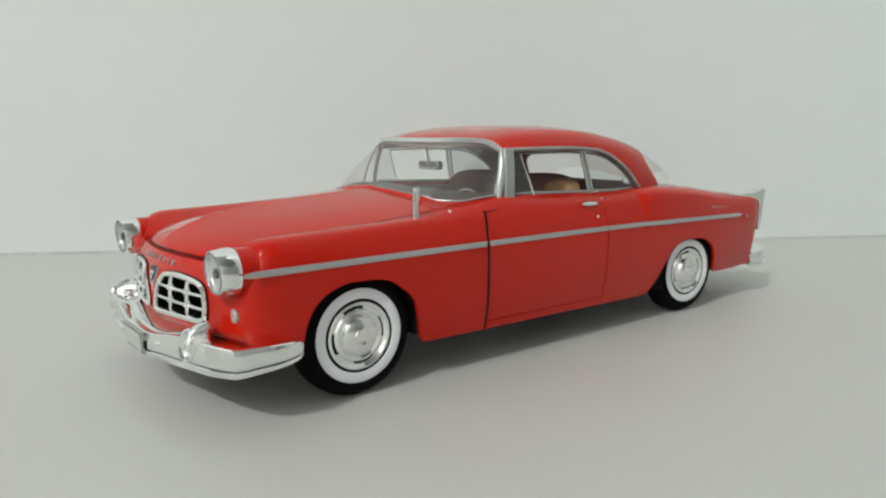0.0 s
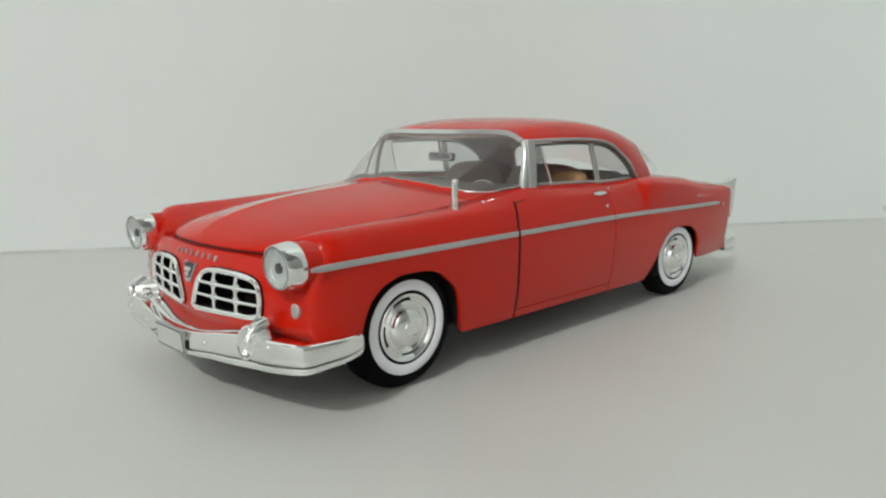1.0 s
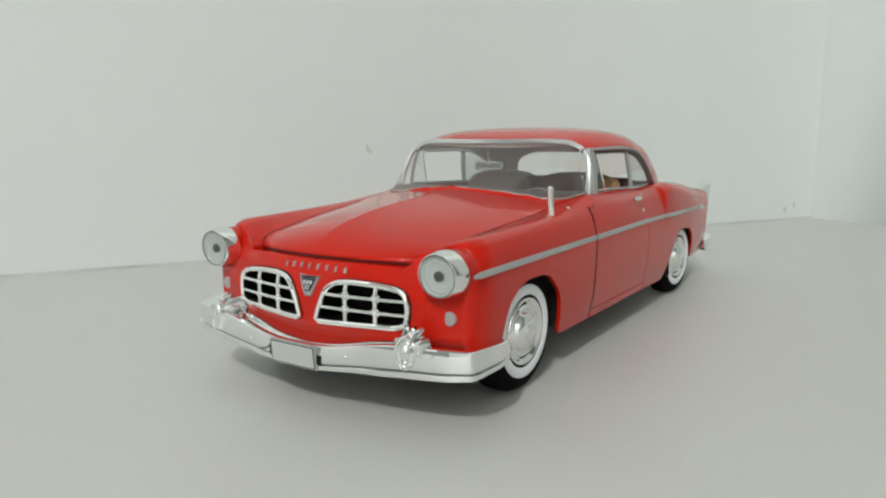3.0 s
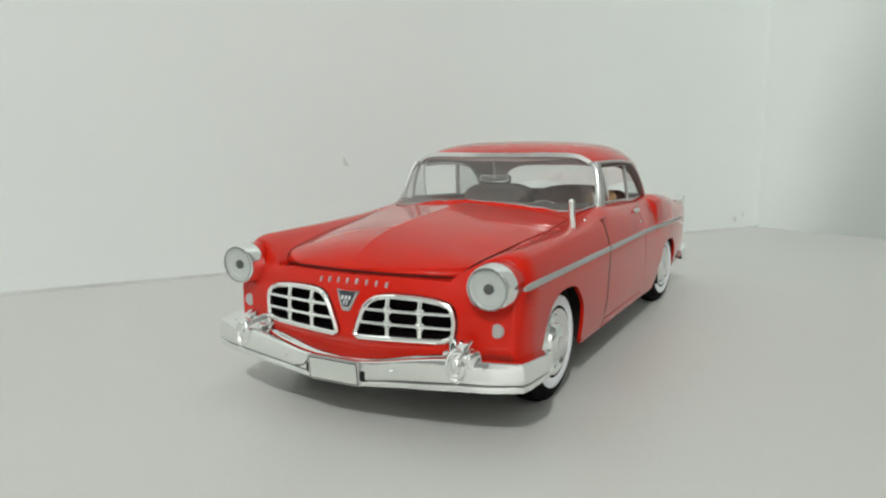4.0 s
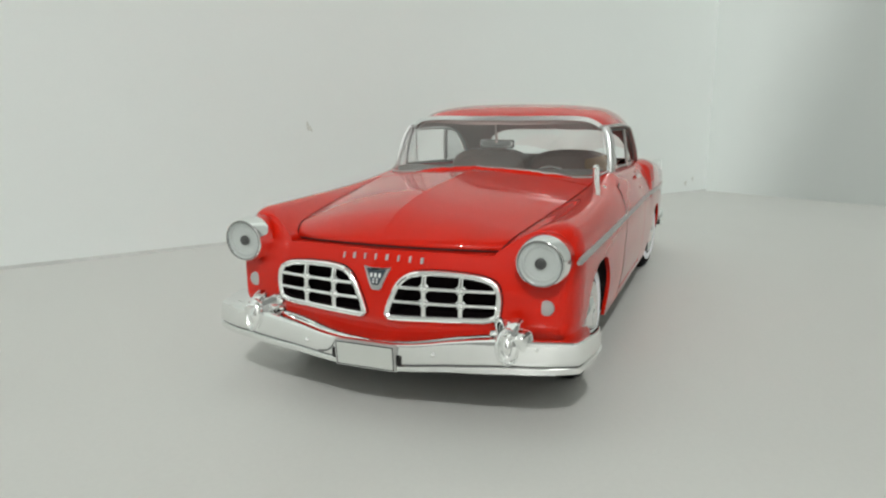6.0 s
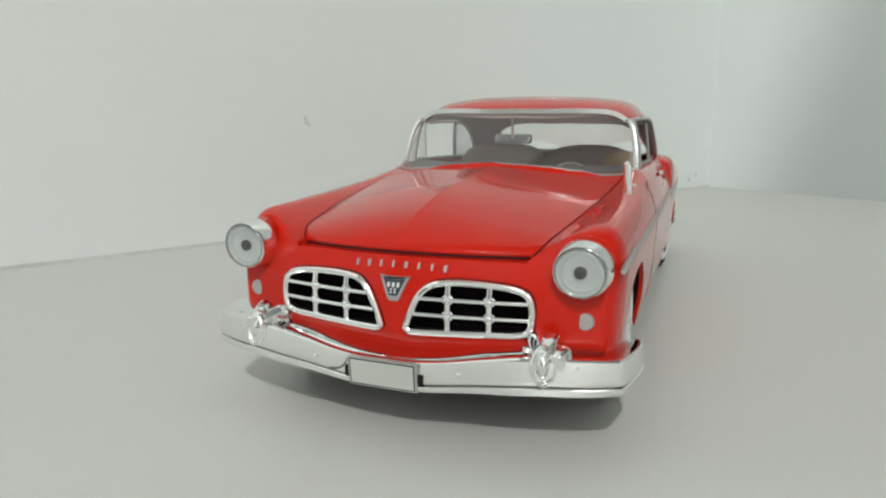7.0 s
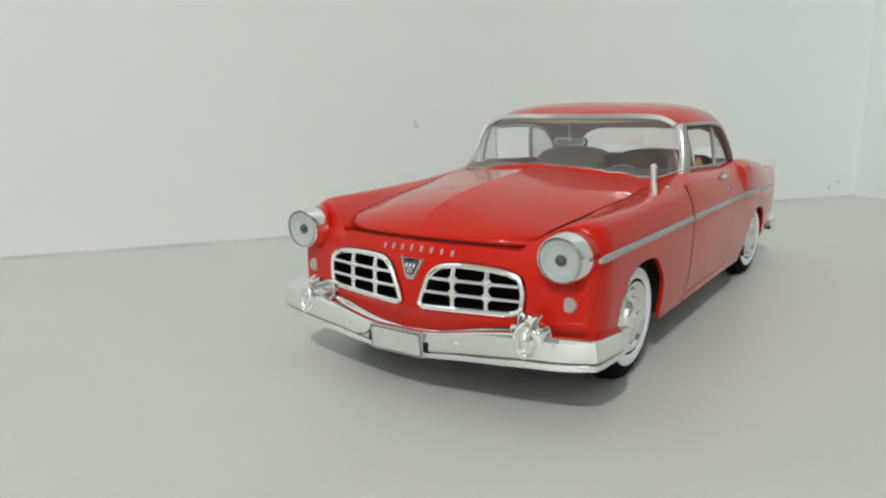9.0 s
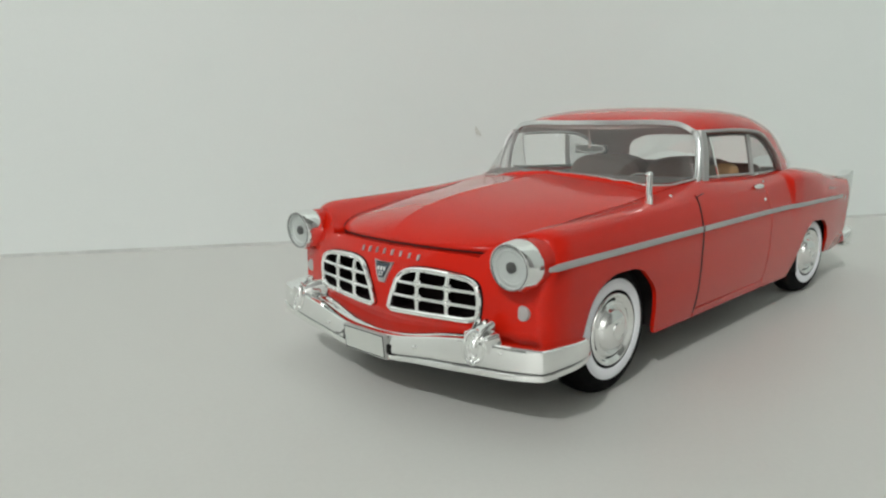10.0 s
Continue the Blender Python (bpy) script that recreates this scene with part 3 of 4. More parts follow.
def cabin(x):
    """The half section of the cabin's outer skin, from the belt to the roof's middle."""
    zc, yb, yr = float(ROOF_C(x)), float(BELT_Y(x)), float(RAIL_Y(x))
    h = zc - 1.0
    return spline([(yb, 1.0), (yb - .010, 1.0 + .30 * h), (yr, 1.0 + .70 * h), (yr - .035, 1.0 + .80 * h), (yr - .105, 1.0 + .902 * h), (yr * .60, 1.0 + .970 * h), (yr * .3, 1.0 + .992 * h), (0, zc)], 120)


TX = np.linspace(1.0, 3.70, 136)
TABLE = []
for x in TX:
    p = cabin(x)
    zb = max(float(ROOF_LOW(x)), 1.0005)
    k = np.argmax(p[:, 1] > zb)
    y0 = np.interp(zb, p[:, 1], p[:, 0])
    TABLE.append(resample(np.vstack([[y0, zb], p[k:]]), 41))
TABLE = np.array(TABLE)


def skin(x, v, off=0.0):
    """The roof's skin: v runs from its lower edge (0) to the middle (1)."""
    a = np.clip((x - 1.0) / 2.70 * 135, 0, 134.999)
    b = np.clip(v * 40, 0, 39.999)
    i, j, s, t = int(a), int(b), a - int(a), b - int(b)
    y, z = (1 - s) * ((1 - t) * TABLE[i, j] + t * TABLE[i, j + 1]) + s * ((1 - t) * TABLE[i + 1, j] + t * TABLE[i + 1, j + 1])
    n = Vector((0, y, (z - 1.0) * 1.2)).normalized()
    return np.array((x, y + off * n.y, z + off * n.z))


def head_x(v):
    return 1.065 + 0.125 * (1 - v) ** 2.4


back_x = curve([0, .1, .25, .6, 1], [2.93, 2.86, 2.775, 2.82, 2.85])


VS = np.linspace(0, 1, 33)
outer = np.array([[skin(head_x(v) + s * (back_x(v) - head_x(v)), v) for v in VS] for s in np.linspace(0, 1, 70)])
inner = np.array([[skin(head_x(v) + s * (back_x(v) - head_x(v)), v, -0.028 - (0.036 + 0.055 * s) * min(v / 0.35, 1) * (1 - 0.6 * v)) for v in VS] for s in np.linspace(0, 1, 70)])
edges = [np.stack([outer[0], inner[0]]), np.stack([inner[-1], outer[-1]]), np.stack([inner[:, 0], outer[:, 0]])]
roof_out, roof_in = sheet(outer), turned(*sheet(inner))
mesh_part("roof", *both(*roof_out), RED, car, "red domed hardtop roof", sharp=50)
mesh_part("headlining", *both(*join(roof_in, *[sheet(e) for e in edges])), LINER, car, "grey-brown moulded roof lining")

# windscreen: from the curved base line to the header
def screen_base(y):
    t = min(abs(y) / 0.768, 1)
    x = 1.085 - 0.425 * (1 - t ** 3.7) ** (1 / 2.2)
    return np.array((x, y, top_z(x, y) - 0.004))


def screen_head(y):
    v = 1 - abs(y) / 0.70
    p = skin(head_x(max(v, 0)) + 0.01, max(v, 0), -0.006)
    return np.array((p[0], math.copysign(p[1], y), p[2]))


grid = np.zeros((45, 15, 3))
for i, t in enumerate(np.sin(np.radians(np.linspace(-90, 90, 45)))):
    t = math.copysign(abs(t) ** 0.7, t)
    a, b = screen_base(0.768 * t), screen_head(0.699 * t)
    for j, s in enumerate(np.linspace(0, 1, 15)):
        p = a + (b - a) * s
        p[0] -= 0.035 * math.sin(math.pi * s)
        grid[i, j] = p
screen = mesh_part("windshield", *turned(*sheet(grid)), GLASS_SCREEN, car, "clear wraparound windscreen")
screen.visible_shadow = False
base_line = np.array([screen_base(0.768 * math.sin(t)) for t in np.radians(np.linspace(-90, 90, 121))])
base_line = resample(base_line, 121)
ragged = np.random.default_rng(4)
waves = np.interp(np.arange(121), np.linspace(0, 120, 26), ragged.uniform(-1, 1, 26))
base_line[:, 2] += 0.006 + 0.003 * waves
base_line[:, 0] -= 0.008 + 0.004 * waves
mesh_part("gasket", *sweep(base_line, ring(0.007, 8)), SILVER, screen, "pale windscreen gasket with a ragged paint edge")

lip = []
for k, p in enumerate(base_line):
    if -0.60 < p[1] < 0.46:
        rise = 0.014 * min((p[1] + 0.60) / 0.12, (0.46 - p[1]) / 0.2, 1) + 0.005 * waves[k] - 0.004 * (waves[k] > 0.6)
        lip.append([p + np.array((-0.030, 0, -0.012)), p + np.array((-0.012, 0, 0.35 * rise)), p + np.array((-0.004, 0, max(rise, 0.003))), p + np.array((0.006, 0, max(rise, 0.003) - 0.002)), p + np.array((0.008, 0, -0.012))])
mesh_part("cowl_lip", *turned(*sheet(np.array(lip))), RED, body, "uneven red lip along the windscreen base", sharp=60)

chips = np.array([p[2] + np.array((0, 0, 0.001)) for p in lip if p[2][1] < 0.02])
mesh_part("paint_chip", *sweep(chips, ring(.0035, 6)), SILVER, body, "bare silver edge where paint has chipped")

rg = np.array([[skin(back_x(v) + s * (3.08 + 0.59 * v ** 0.7 - back_x(v)), v, -0.010) for v in VS] for s in np.linspace(0, 1, 24)])
rear_glass = mesh_part("rear_window", *both(*sheet(rg)), GLASS, car, "clear wraparound rear window")
rear_glass.visible_shadow = False

# bright metal round the windows
header = np.array([skin(head_x(v), v, 0.004) for v in np.linspace(0, 1, 40)])
header = np.vstack([header * (1, -1, 1), header[-2::-1]])
mesh_part("header_trim", *sweep(header, [(-.020, -.020), (.016, -.027), (.026, -.015), (.023, .003), (.004, .011), (-.020, .009)], up=(0, 0, 1)), SATIN, car, "bright satin strip above the windscreen", sharp=60)
for s in (1, -1):
    flipper = np.array((1, s, 1))
    rail = np.array([skin(x, 0, 0.006) for x in np.r_[np.linspace(1.16, 2.0, 26), np.linspace(2.03, 2.585, 34)]]) * flipper
    mesh_part("drip_rail", *sweep(rail, rounded(.020, .044, .008), up=(0, 1, 0.001)), SILVER, car, "silver rail over the side windows", sharp=50)
    inner_rail = rail + np.array((0, -s * 0.012, -0.030)) * 1.0
    inner_rail[30:, 0] -= np.linspace(0, 0.028, len(rail) - 30)
    inner_rail[30:, 2] += np.linspace(0, 0.024, len(rail) - 30)
    # far side: light on the trim is put into a paler colour
    mesh_part("window_bead", *sweep(inner_rail[4:], ring(0.008, 8), up=(0, 1, 0.001)), GROOVE if s < 0 else FAR_TRIM_LIT, car)
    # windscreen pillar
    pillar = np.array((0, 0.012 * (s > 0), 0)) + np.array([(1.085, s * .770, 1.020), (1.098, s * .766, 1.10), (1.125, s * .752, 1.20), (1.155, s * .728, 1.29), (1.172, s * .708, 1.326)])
    mesh_part("pillar_trim", *sweep(spline(pillar, 16), rounded(.040 if s < 0 else .028, .036 if s < 0 else .024, .012), up=(0, 1, 0)), SATIN if s < 0 else FAR_TRIM_LIT, car, "bright windscreen pillar")
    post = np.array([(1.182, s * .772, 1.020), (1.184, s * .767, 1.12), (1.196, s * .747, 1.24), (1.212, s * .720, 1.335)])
    mesh_part("vent_post", *sweep(spline(post, 14), rounded(.034, .084 if s < 0 else .046, .012), up=(1, 0, 0)), SILVER if s < 0 else FAR_TRIM_LIT, car, "silver door post beside the vent window")
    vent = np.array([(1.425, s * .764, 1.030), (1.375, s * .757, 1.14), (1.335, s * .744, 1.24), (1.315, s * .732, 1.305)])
    mesh_part("vent_frame", *sweep(spline(vent, 12), ring(.008 if s < 0 else .005, 8), up=(1, 0, 0)), CHROME if s < 0 else FAR_TRIM_LIT, car)
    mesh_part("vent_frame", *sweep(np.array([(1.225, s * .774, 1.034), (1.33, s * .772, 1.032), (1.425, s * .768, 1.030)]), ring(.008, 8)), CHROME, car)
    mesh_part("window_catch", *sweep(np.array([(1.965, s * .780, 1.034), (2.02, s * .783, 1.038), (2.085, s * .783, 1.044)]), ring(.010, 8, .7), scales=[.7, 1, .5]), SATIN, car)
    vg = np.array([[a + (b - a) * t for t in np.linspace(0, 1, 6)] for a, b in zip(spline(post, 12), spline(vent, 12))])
    # the near vent pane is tinted darker than the far one
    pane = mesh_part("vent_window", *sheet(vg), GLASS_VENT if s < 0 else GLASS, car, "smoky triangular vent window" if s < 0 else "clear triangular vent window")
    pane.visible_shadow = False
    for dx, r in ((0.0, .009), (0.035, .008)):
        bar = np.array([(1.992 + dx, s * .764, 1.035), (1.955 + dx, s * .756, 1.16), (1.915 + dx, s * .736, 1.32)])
        mesh_part("divider_bar", *sweep(spline(bar, 10), rounded(2 * r, 2.4 * r, r * .6), up=(1, 0, 0)), SILVER if s < 0 else FAR_TRIM_LIT, car)
    qx = np.linspace(1.94, 2.55, 24)
    qg = []
    for x in qx:
        zt, y = float(ROOF_LOW(x)) - 0.01, float(BELT_Y(x))
        low = 1.035
        a = np.array((x + 0.07 * max(0, 1 - (x - 1.94) / .2), s * (y - .006), low))
        b = np.array((x, s * float(np.interp(zt, cabin(x)[:, 1], cabin(x)[:, 0]) - .010), max(zt, low + .002)))
        qg.append([a + (b - a) * t for t in np.linspace(0, 1, 7)])
    pane = mesh_part("quarter_window", *sheet(np.array(qg)), GLASS_SMOKE, car, "clear rear quarter window")
    pane.visible_shadow = False
    belt = []
    for x in np.linspace(1.22, 3.05, 60):
        q = side_section(x)
        belt.append((x, s * (q[-1, 0] + .006), q[-1, 1] + .006))
    mesh_part("belt_trim", *sweep(np.array(belt), ring(.011, 8)), SILVER, car, "thin silver strip along the belt line")

for s, door in ((1, far_door), (-1, near_door)):
    seam = []
    for z in np.linspace(.27, .955, 24):
        lean = min(max((z - 0.80) / 0.15, 0), 1)
        lean = lean * lean + 0.85 * min(max((0.77 - z) / 0.47, 0), 1)
        seam.append((DOOR_F + 0.03 * lean, s * (side_y(DOOR_F, z) - 0.010), z))
    # the modelled gap catches light, so a black strip supplies its shade
    mesh_part("door_gap_dark", *sweep(np.array(seam), rounded(.022, .018, .003), up=(1, 0, 0)), BLACK, door, "black gap at the door's front edge")
    seam = [(x, s * (side_y(x, z) + .0005), z) for x, z in zip(np.linspace(.895, 1.01, 10), np.linspace(.957, .974, 10))]
    mesh_part("door_gap_dark", *sweep(np.array(seam), ring(.0035, 6)), BLACK, door)

# ---- side trim, handles and small marks on the flanks ----
TRIM_Z = curve([-0.66, 0.0, 0.873, 2.02, 3.0, 3.97], [.757, .769, .781, .790, .786, .772])
for s, door in ((1, far_door), (-1, near_door)):
    for a, b, parent in ((-0.66, DOOR_F - 0.017, body), (DOOR_F + 0.014, DOOR_R - 0.004, door), (DOOR_R + 0.004, 3.975, body)):
        xs = np.linspace(a, b, max(int((b - a) / 0.05), 8))
        pts = np.array([(x, s * (side_y(x, float(TRIM_Z(x))) + 0.002), float(TRIM_Z(x))) for x in xs])
        taper = np.ones(len(xs))
        if a == -0.66:
            taper[0] = 0.6
        if b == 3.975:
            taper[-2:] = 0.85, 0.4
        sec = [(-.006, -.016), (.003, -.0175), (.009, -.014), (.013, -.006), (.014, .002), (.012, .010), (.006, .0165), (.001, .018), (-.006, .016)]
        sec = [(s * p, .92 * q) for p, q in sec]
        mesh_part("side_trim", *sweep(pts, sec, scales=taper), SILVER, parent, "slim silver side moulding", sharp=80)
    y = side_y(1.93, 0.965)
    hv, hf = ellipsoid((.085, .022, .018), (1.885, s * (y + .016), .967))
    mesh_part("handle", hv, hf, CHROME, door, "small chrome door handle")
    hv, hf = ellipsoid((.010, .010, .013), (1.945, s * (side_y(1.945, .877) + .003), .877), 12, 8)
    mesh_part("lock", hv, hf, CHROME, door)
    mesh_part("door_peg", *ellipsoid((.014, .006, .009), (2.050, s * (side_y(2.05, .988) + .002), .992), 12, 8), SATIN, body)
    mesh_part("trim_stud", *ellipsoid((.014, .006, .012), (4.085, s * (side_y(4.085, .745) + .001), .752), 12, 8), SATIN, body)
    # fender-top mirror post
    h = np.array([(.415, s * .800, .948), (.417, s * .797, .99), (.422, s * .793, 1.05), (.426, s * .790, 1.103)])
    if s < 0:
        mirror = mesh_part("fender_mirror", *sweep(spline(h, 14), rounded(.034, .040, .012)), CHROME, car, "slim upright chrome fender mirror")
        mesh_part("mirror_cap", *ellipsoid((.022, .020, .018), (.426, s * .790, 1.106), 16, 10), CHROME, mirror)
        mesh_part("mirror_rib", *sweep(spline(h + np.array((-.012, s * .016, 0)), 10), ring(.007, 8)), CHROME, mirror)
        # chrome nub added to make the bright glint beside the cowl
        mesh_part("glint_nub", *ellipsoid((.011, .011, .012), (.66, s * .806, .975), 12, 8), CHROME, body)
    # name bars on the rear quarter
    for k in range(7):
        x = 3.45 + 0.06 * k
        mesh_part("emblem_bar", *block((.008, .005, .024), (x, s * (side_y(x, .868) + .0012), .868 - .004 * k), .0012), SILVER, body)

# ---- front: grilles, lamps, badge, bumper ----
for s in (1, -1):
    grille = mesh_part("grille", *sweep(np.array([(face_x(y, z) - .010, s * y, z) for y, z in GRILLE]), ring(.0145, 10), up=(1, 0, 0), closed=True), CHROME, car, "chrome oval grille with crossed bars over dark openings")
    # black outline behind the frame, painting the thin shadow at its edge
    mesh_part("grille_shade_line", *sweep(np.array([(face_x(y, z) + .003, s * y, z) for y, z in GRILLE]), ring(.0165, 10), up=(1, 0, 0), closed=True), DARK, grille, "thin black gap round the grille")

    def edges_at(value, axis):
        other = 1 - axis
        hits = []
        for k in range(len(GRILLE)):
            p, q = GRILLE[k], GRILLE[(k + 1) % len(GRILLE)]
            if (p[axis] - value) * (q[axis] - value) < 0:
                hits.append(p[other] + (q[other] - p[other]) * (value - p[axis]) / (q[axis] - p[axis]))
        return min(hits), max(hits)
    for z in (.540, .608):
        y0, y1 = edges_at(z, 1)
        pts = np.array([(face_x(y, z) + .004, s * y, z) for y in np.linspace(y0, y1, 14)])
        mesh_part("grille_bar", *sweep(pts, rounded(.040, .017, .007)), CHROME, grille)
    for y in (.235, .405):
        z0, z1 = edges_at(y, 0)
        pts = np.array([(face_x(y, z) + .017, s * y, z) for z in np.linspace(z0, z1, 10)])
        mesh_part("grille_bar", *sweep(pts, rounded(.024, .058, .007), up=(1, 0, 0)), CHROME, grille)
    for z in (.540, .608):
        for y in (.235, .405):
            mesh_part("grille_knuckle", *ellipsoid((.014, .018, .016), (face_x(y, z) - .010, s * y, z), 14, 10), CHROME, grille)
    # webs that round the corners of the openings
    crossings = [(y, z, .036) for z in (.540, .608) for y in (.235, .405)]
    for cy, cz, r in crossings:
        star = [(cy + r * math.copysign(abs(math.cos(t)) ** 2.2, math.cos(t)), cz + r * math.copysign(abs(math.sin(t)) ** 2.2, math.sin(t))) for t in np.linspace(0, 2 * math.pi, 24, endpoint=False)]
        web = slab(star, .014, .003, lambda y, z, w: (face_x(y, z) - .006 + w, s * y, z))
        mesh_part("grille_web", *(turned(*web) if s > 0 else web), CHROME, grille)
    # dark box behind the opening
    o = np.array([(face_x(y, z) + .004, s * y, z) for y, z in GRILLE])
    deep = o + np.array((0.16, 0, 0))
    v, f = sheet(np.stack([o, deep]), wrap_v=True)
    mesh_part("grille_recess", v, f + [tuple(range(len(o), 2 * len(o)))], DARK, grille, "black recess behind the grille")

    # headlamp
    cy, cz = (-0.764, 0.757) if s < 0 else (0.782, 0.757)
    lamp = thing("headlight", label="round headlamp under a chrome hood")
    lamp.parent = car
    # hooded collar over the upper part, with a blunt step at each end
    prof = [(.098, .640), (.1170, .655), (.1195, .668), (.1190, .690), (.1135, .722), (.1090, .744), (.1060, .750), (.1020, .748), (.0985, .735), (.0975, .690), (.097, .640)]
    turn = np.radians(np.linspace(-52, 232, 64))
    g = np.array([[(-h - 0.012 * math.sin(b) * (h - .64) / .11, cy + r * math.cos(b), cz + r * math.sin(b)) for b in turn] for r, h in prof])
    n, m_ = len(prof), len(turn)
    v, f = sheet(g, wrap_u=True)
    f = [tuple(reversed(q)) for q in f] + [tuple(k * m_ for k in range(n)), tuple(reversed([k * m_ + m_ - 1 for k in range(n)]))]
    mesh_part("collar", v, f, CHROME, lamp, "chrome hood round the top of the lamp", sharp=40)
    v, f = lathe([(.104, .640), (.1060, .690), (.1065, .735), (.1040, .7485), (.1000, .751), (.0965, .747), (.0945, .735)], (0, cy, cz), "x", 56, -1)
    v[:, 0] -= 0.010 * (v[:, 2] - cz) / 0.12
    mesh_part("bezel", v, f, CHROME, lamp, "thin chrome bezel", sharp=50)
    loop = np.array([(-.7535 - 0.010 * math.sin(b) * .8, cy + .0985 * math.cos(b), cz + .0985 * math.sin(b)) for b in np.linspace(0, 2 * math.pi, 48, endpoint=False)])
    mesh_part("bezel_groove", *sweep(loop, ring(.0026, 6), up=(1, 0, 0), closed=True), GROOVE, lamp)
    v, f = lathe([(.0965, .740), (.088, .737), (.080, .741), (.074, .741), (.070, .735), (.045, .732), (.030, .731), (.0, .731)], (0, cy, cz), "x", 40, -1)
    v[:, 0] -= 0.010 * (v[:, 2] - cz) / 0.12
    mesh_part("reflector", v, f, LAMP_DISH, lamp, "pale silvered reflector")
    v, f = lathe([(.025, .725), (.025, .741), (.021, .744), (.0, .745)], (0, cy, cz), "x", 24, -1)
    mesh_part("bulb", v, f, BULB, lamp, "dark grey centre spot")
    v, f = lathe([(.0960, .744), (.0945, .752), (.088, .758), (.075, .762), (.060, .763), (.057, .7615), (.040, .764), (.0, .766)], (0, cy, cz), "x", 48, -1)
    v[:, 0] -= 0.010 * (v[:, 2] - cz) / 0.12
    glass = mesh_part("lens", v, f, GLASS_LAMP, lamp, sharp=60)
    glass.visible_shadow = False
    v, f = lathe([(.06, .05), (.100, .15), (.112, .30), (.1150, .45), (.1150, .60), (.1140, .698), (.08, .700)], (0, cy, cz), "x", 48, -1)
    mesh_part("lamp_tunnel", v, f, RED, body)
    # parking lamp
    px = face_x(.777, .543)
    v, f = lathe([(.036, -.03), (.036, .001), (.032, .006), (.0, .008)], (0, 0, 0), "x", 28, -1)
    v = v @ np.array(Matrix.Rotation(s * radians(2), 3, "Z")).T + np.array((px, s * .777, .543))
    mesh_part("parking_light", v, f, GREY_LAMP, car, "small flat grey parking lamp")

# badge: a silver shield with dark enamel
def on_face(y, z, w):
    return (face_x(y, z) - 0.010 + w, y, z)


shield = resample([(.070, .692), (.0, .683), (-.070, .692), (-.026, .592), (-.018, .585), (.018, .585), (.026, .592), (.070, .692)], 60)[:-1]
badge = mesh_part("badge", *slab(shield, .02, .006, on_face), SILVER, car, "silver shield badge with dark enamel")
core = resample([(.050, .684), (.0, .677), (-.050, .684), (-.016, .610), (.016, .610), (.050, .684)], 50)[:-1]
mesh_part("badge_enamel", *slab(core, .008, .001, lambda y, z, w: on_face(y, z, w - .004)), NAVY, badge)
for k in (-1, 0, 1):
    mesh_part("badge_mark", *slab([(k * .022 + a, .655 + b) for a, b in rounded(.012, .020, .004, 3)], .004, .001, lambda y, z, w: on_face(y, z, w - .006)), LENS_WHITE, badge)
for k in range(4):
    mesh_part("badge_mark", *slab([((k % 2 - .5) * .018 + a, .624 + .012 * (k // 2) + b) for a, b in rounded(.009, .009, .003, 3)], .004, .001, lambda y, z, w: on_face(y, z, w - .006)), LENS_WHITE, badge)
# row of raised bars where the maker's name stands
for k in range(8):
    y = 0.187 - k * 0.0575
    z = 0.731 + 0.006 * (1 - ((k - 3.5) / 3.5) ** 2)
    mesh_part("letter_bar", *slab([(y + a, z + b) for a, b in rounded(.0085 + .004 * (k % 3 == 1), .027, .003, 3)], .014, .002, on_face), SILVER, body, "small raised silver letter shape")

# front bumper
front = spline([(-.905, 0, .300), (-.898, .18, .305), (-.872, .42, .335), (-.838, .62, .352), (-.796, .78, .352), (-.745, .905, .352)], 33)
wing = spline([(-.745, .905, .352), (-.690, .920, .358), (-.62, .940, .365), (-.55, .953, .371), (-.45, .948, .377), (-.385, .930, .380)], 14)
half = np.vstack([front, wing[1:]])
half[:, 0] += 0.045 * np.clip((-half[:, 0] - 0.39) / 0.3, 0, 1)
line = np.vstack([half[::-1] * (1, 1.008, 1), half[1:] * (1, -1, 1)])
arc = np.abs(np.linspace(-1, 1, len(line)))
fat = curve([0, .2, .45, .62, .78, .9, .97, 1.0], [.78, .82, 1.0, .97, .84, .72, .55, .22])(arc)
bar = [(-.082, .058), (-.020, .068), (.036, .0765), (.046, .0755), (.053, .070), (.0575, .045), (.0605, .018), (.0625, -.008), (.063, -.028), (.061, -.032), (.050, -.0362), (.050, -.0408), (.064, -.046), (.062, -.073), (.046, -.081), (-.082, -.066)]
bumper = mesh_part("front_bumper", *sweep(line, bar, scales=fat), CHROME, car, "wide chrome front bumper with creased corners and wrapped ends", sharp=30)
# grey strip inside the groove puts its shade into the colour
mesh_part("groove_shade_strip", *sweep(line, [(.030, -.0404), (.0535, -.0400), (.0535, -.0372), (.030, -.0368)], scales=fat), GROOVE, bumper, "shaded groove along the bumper")
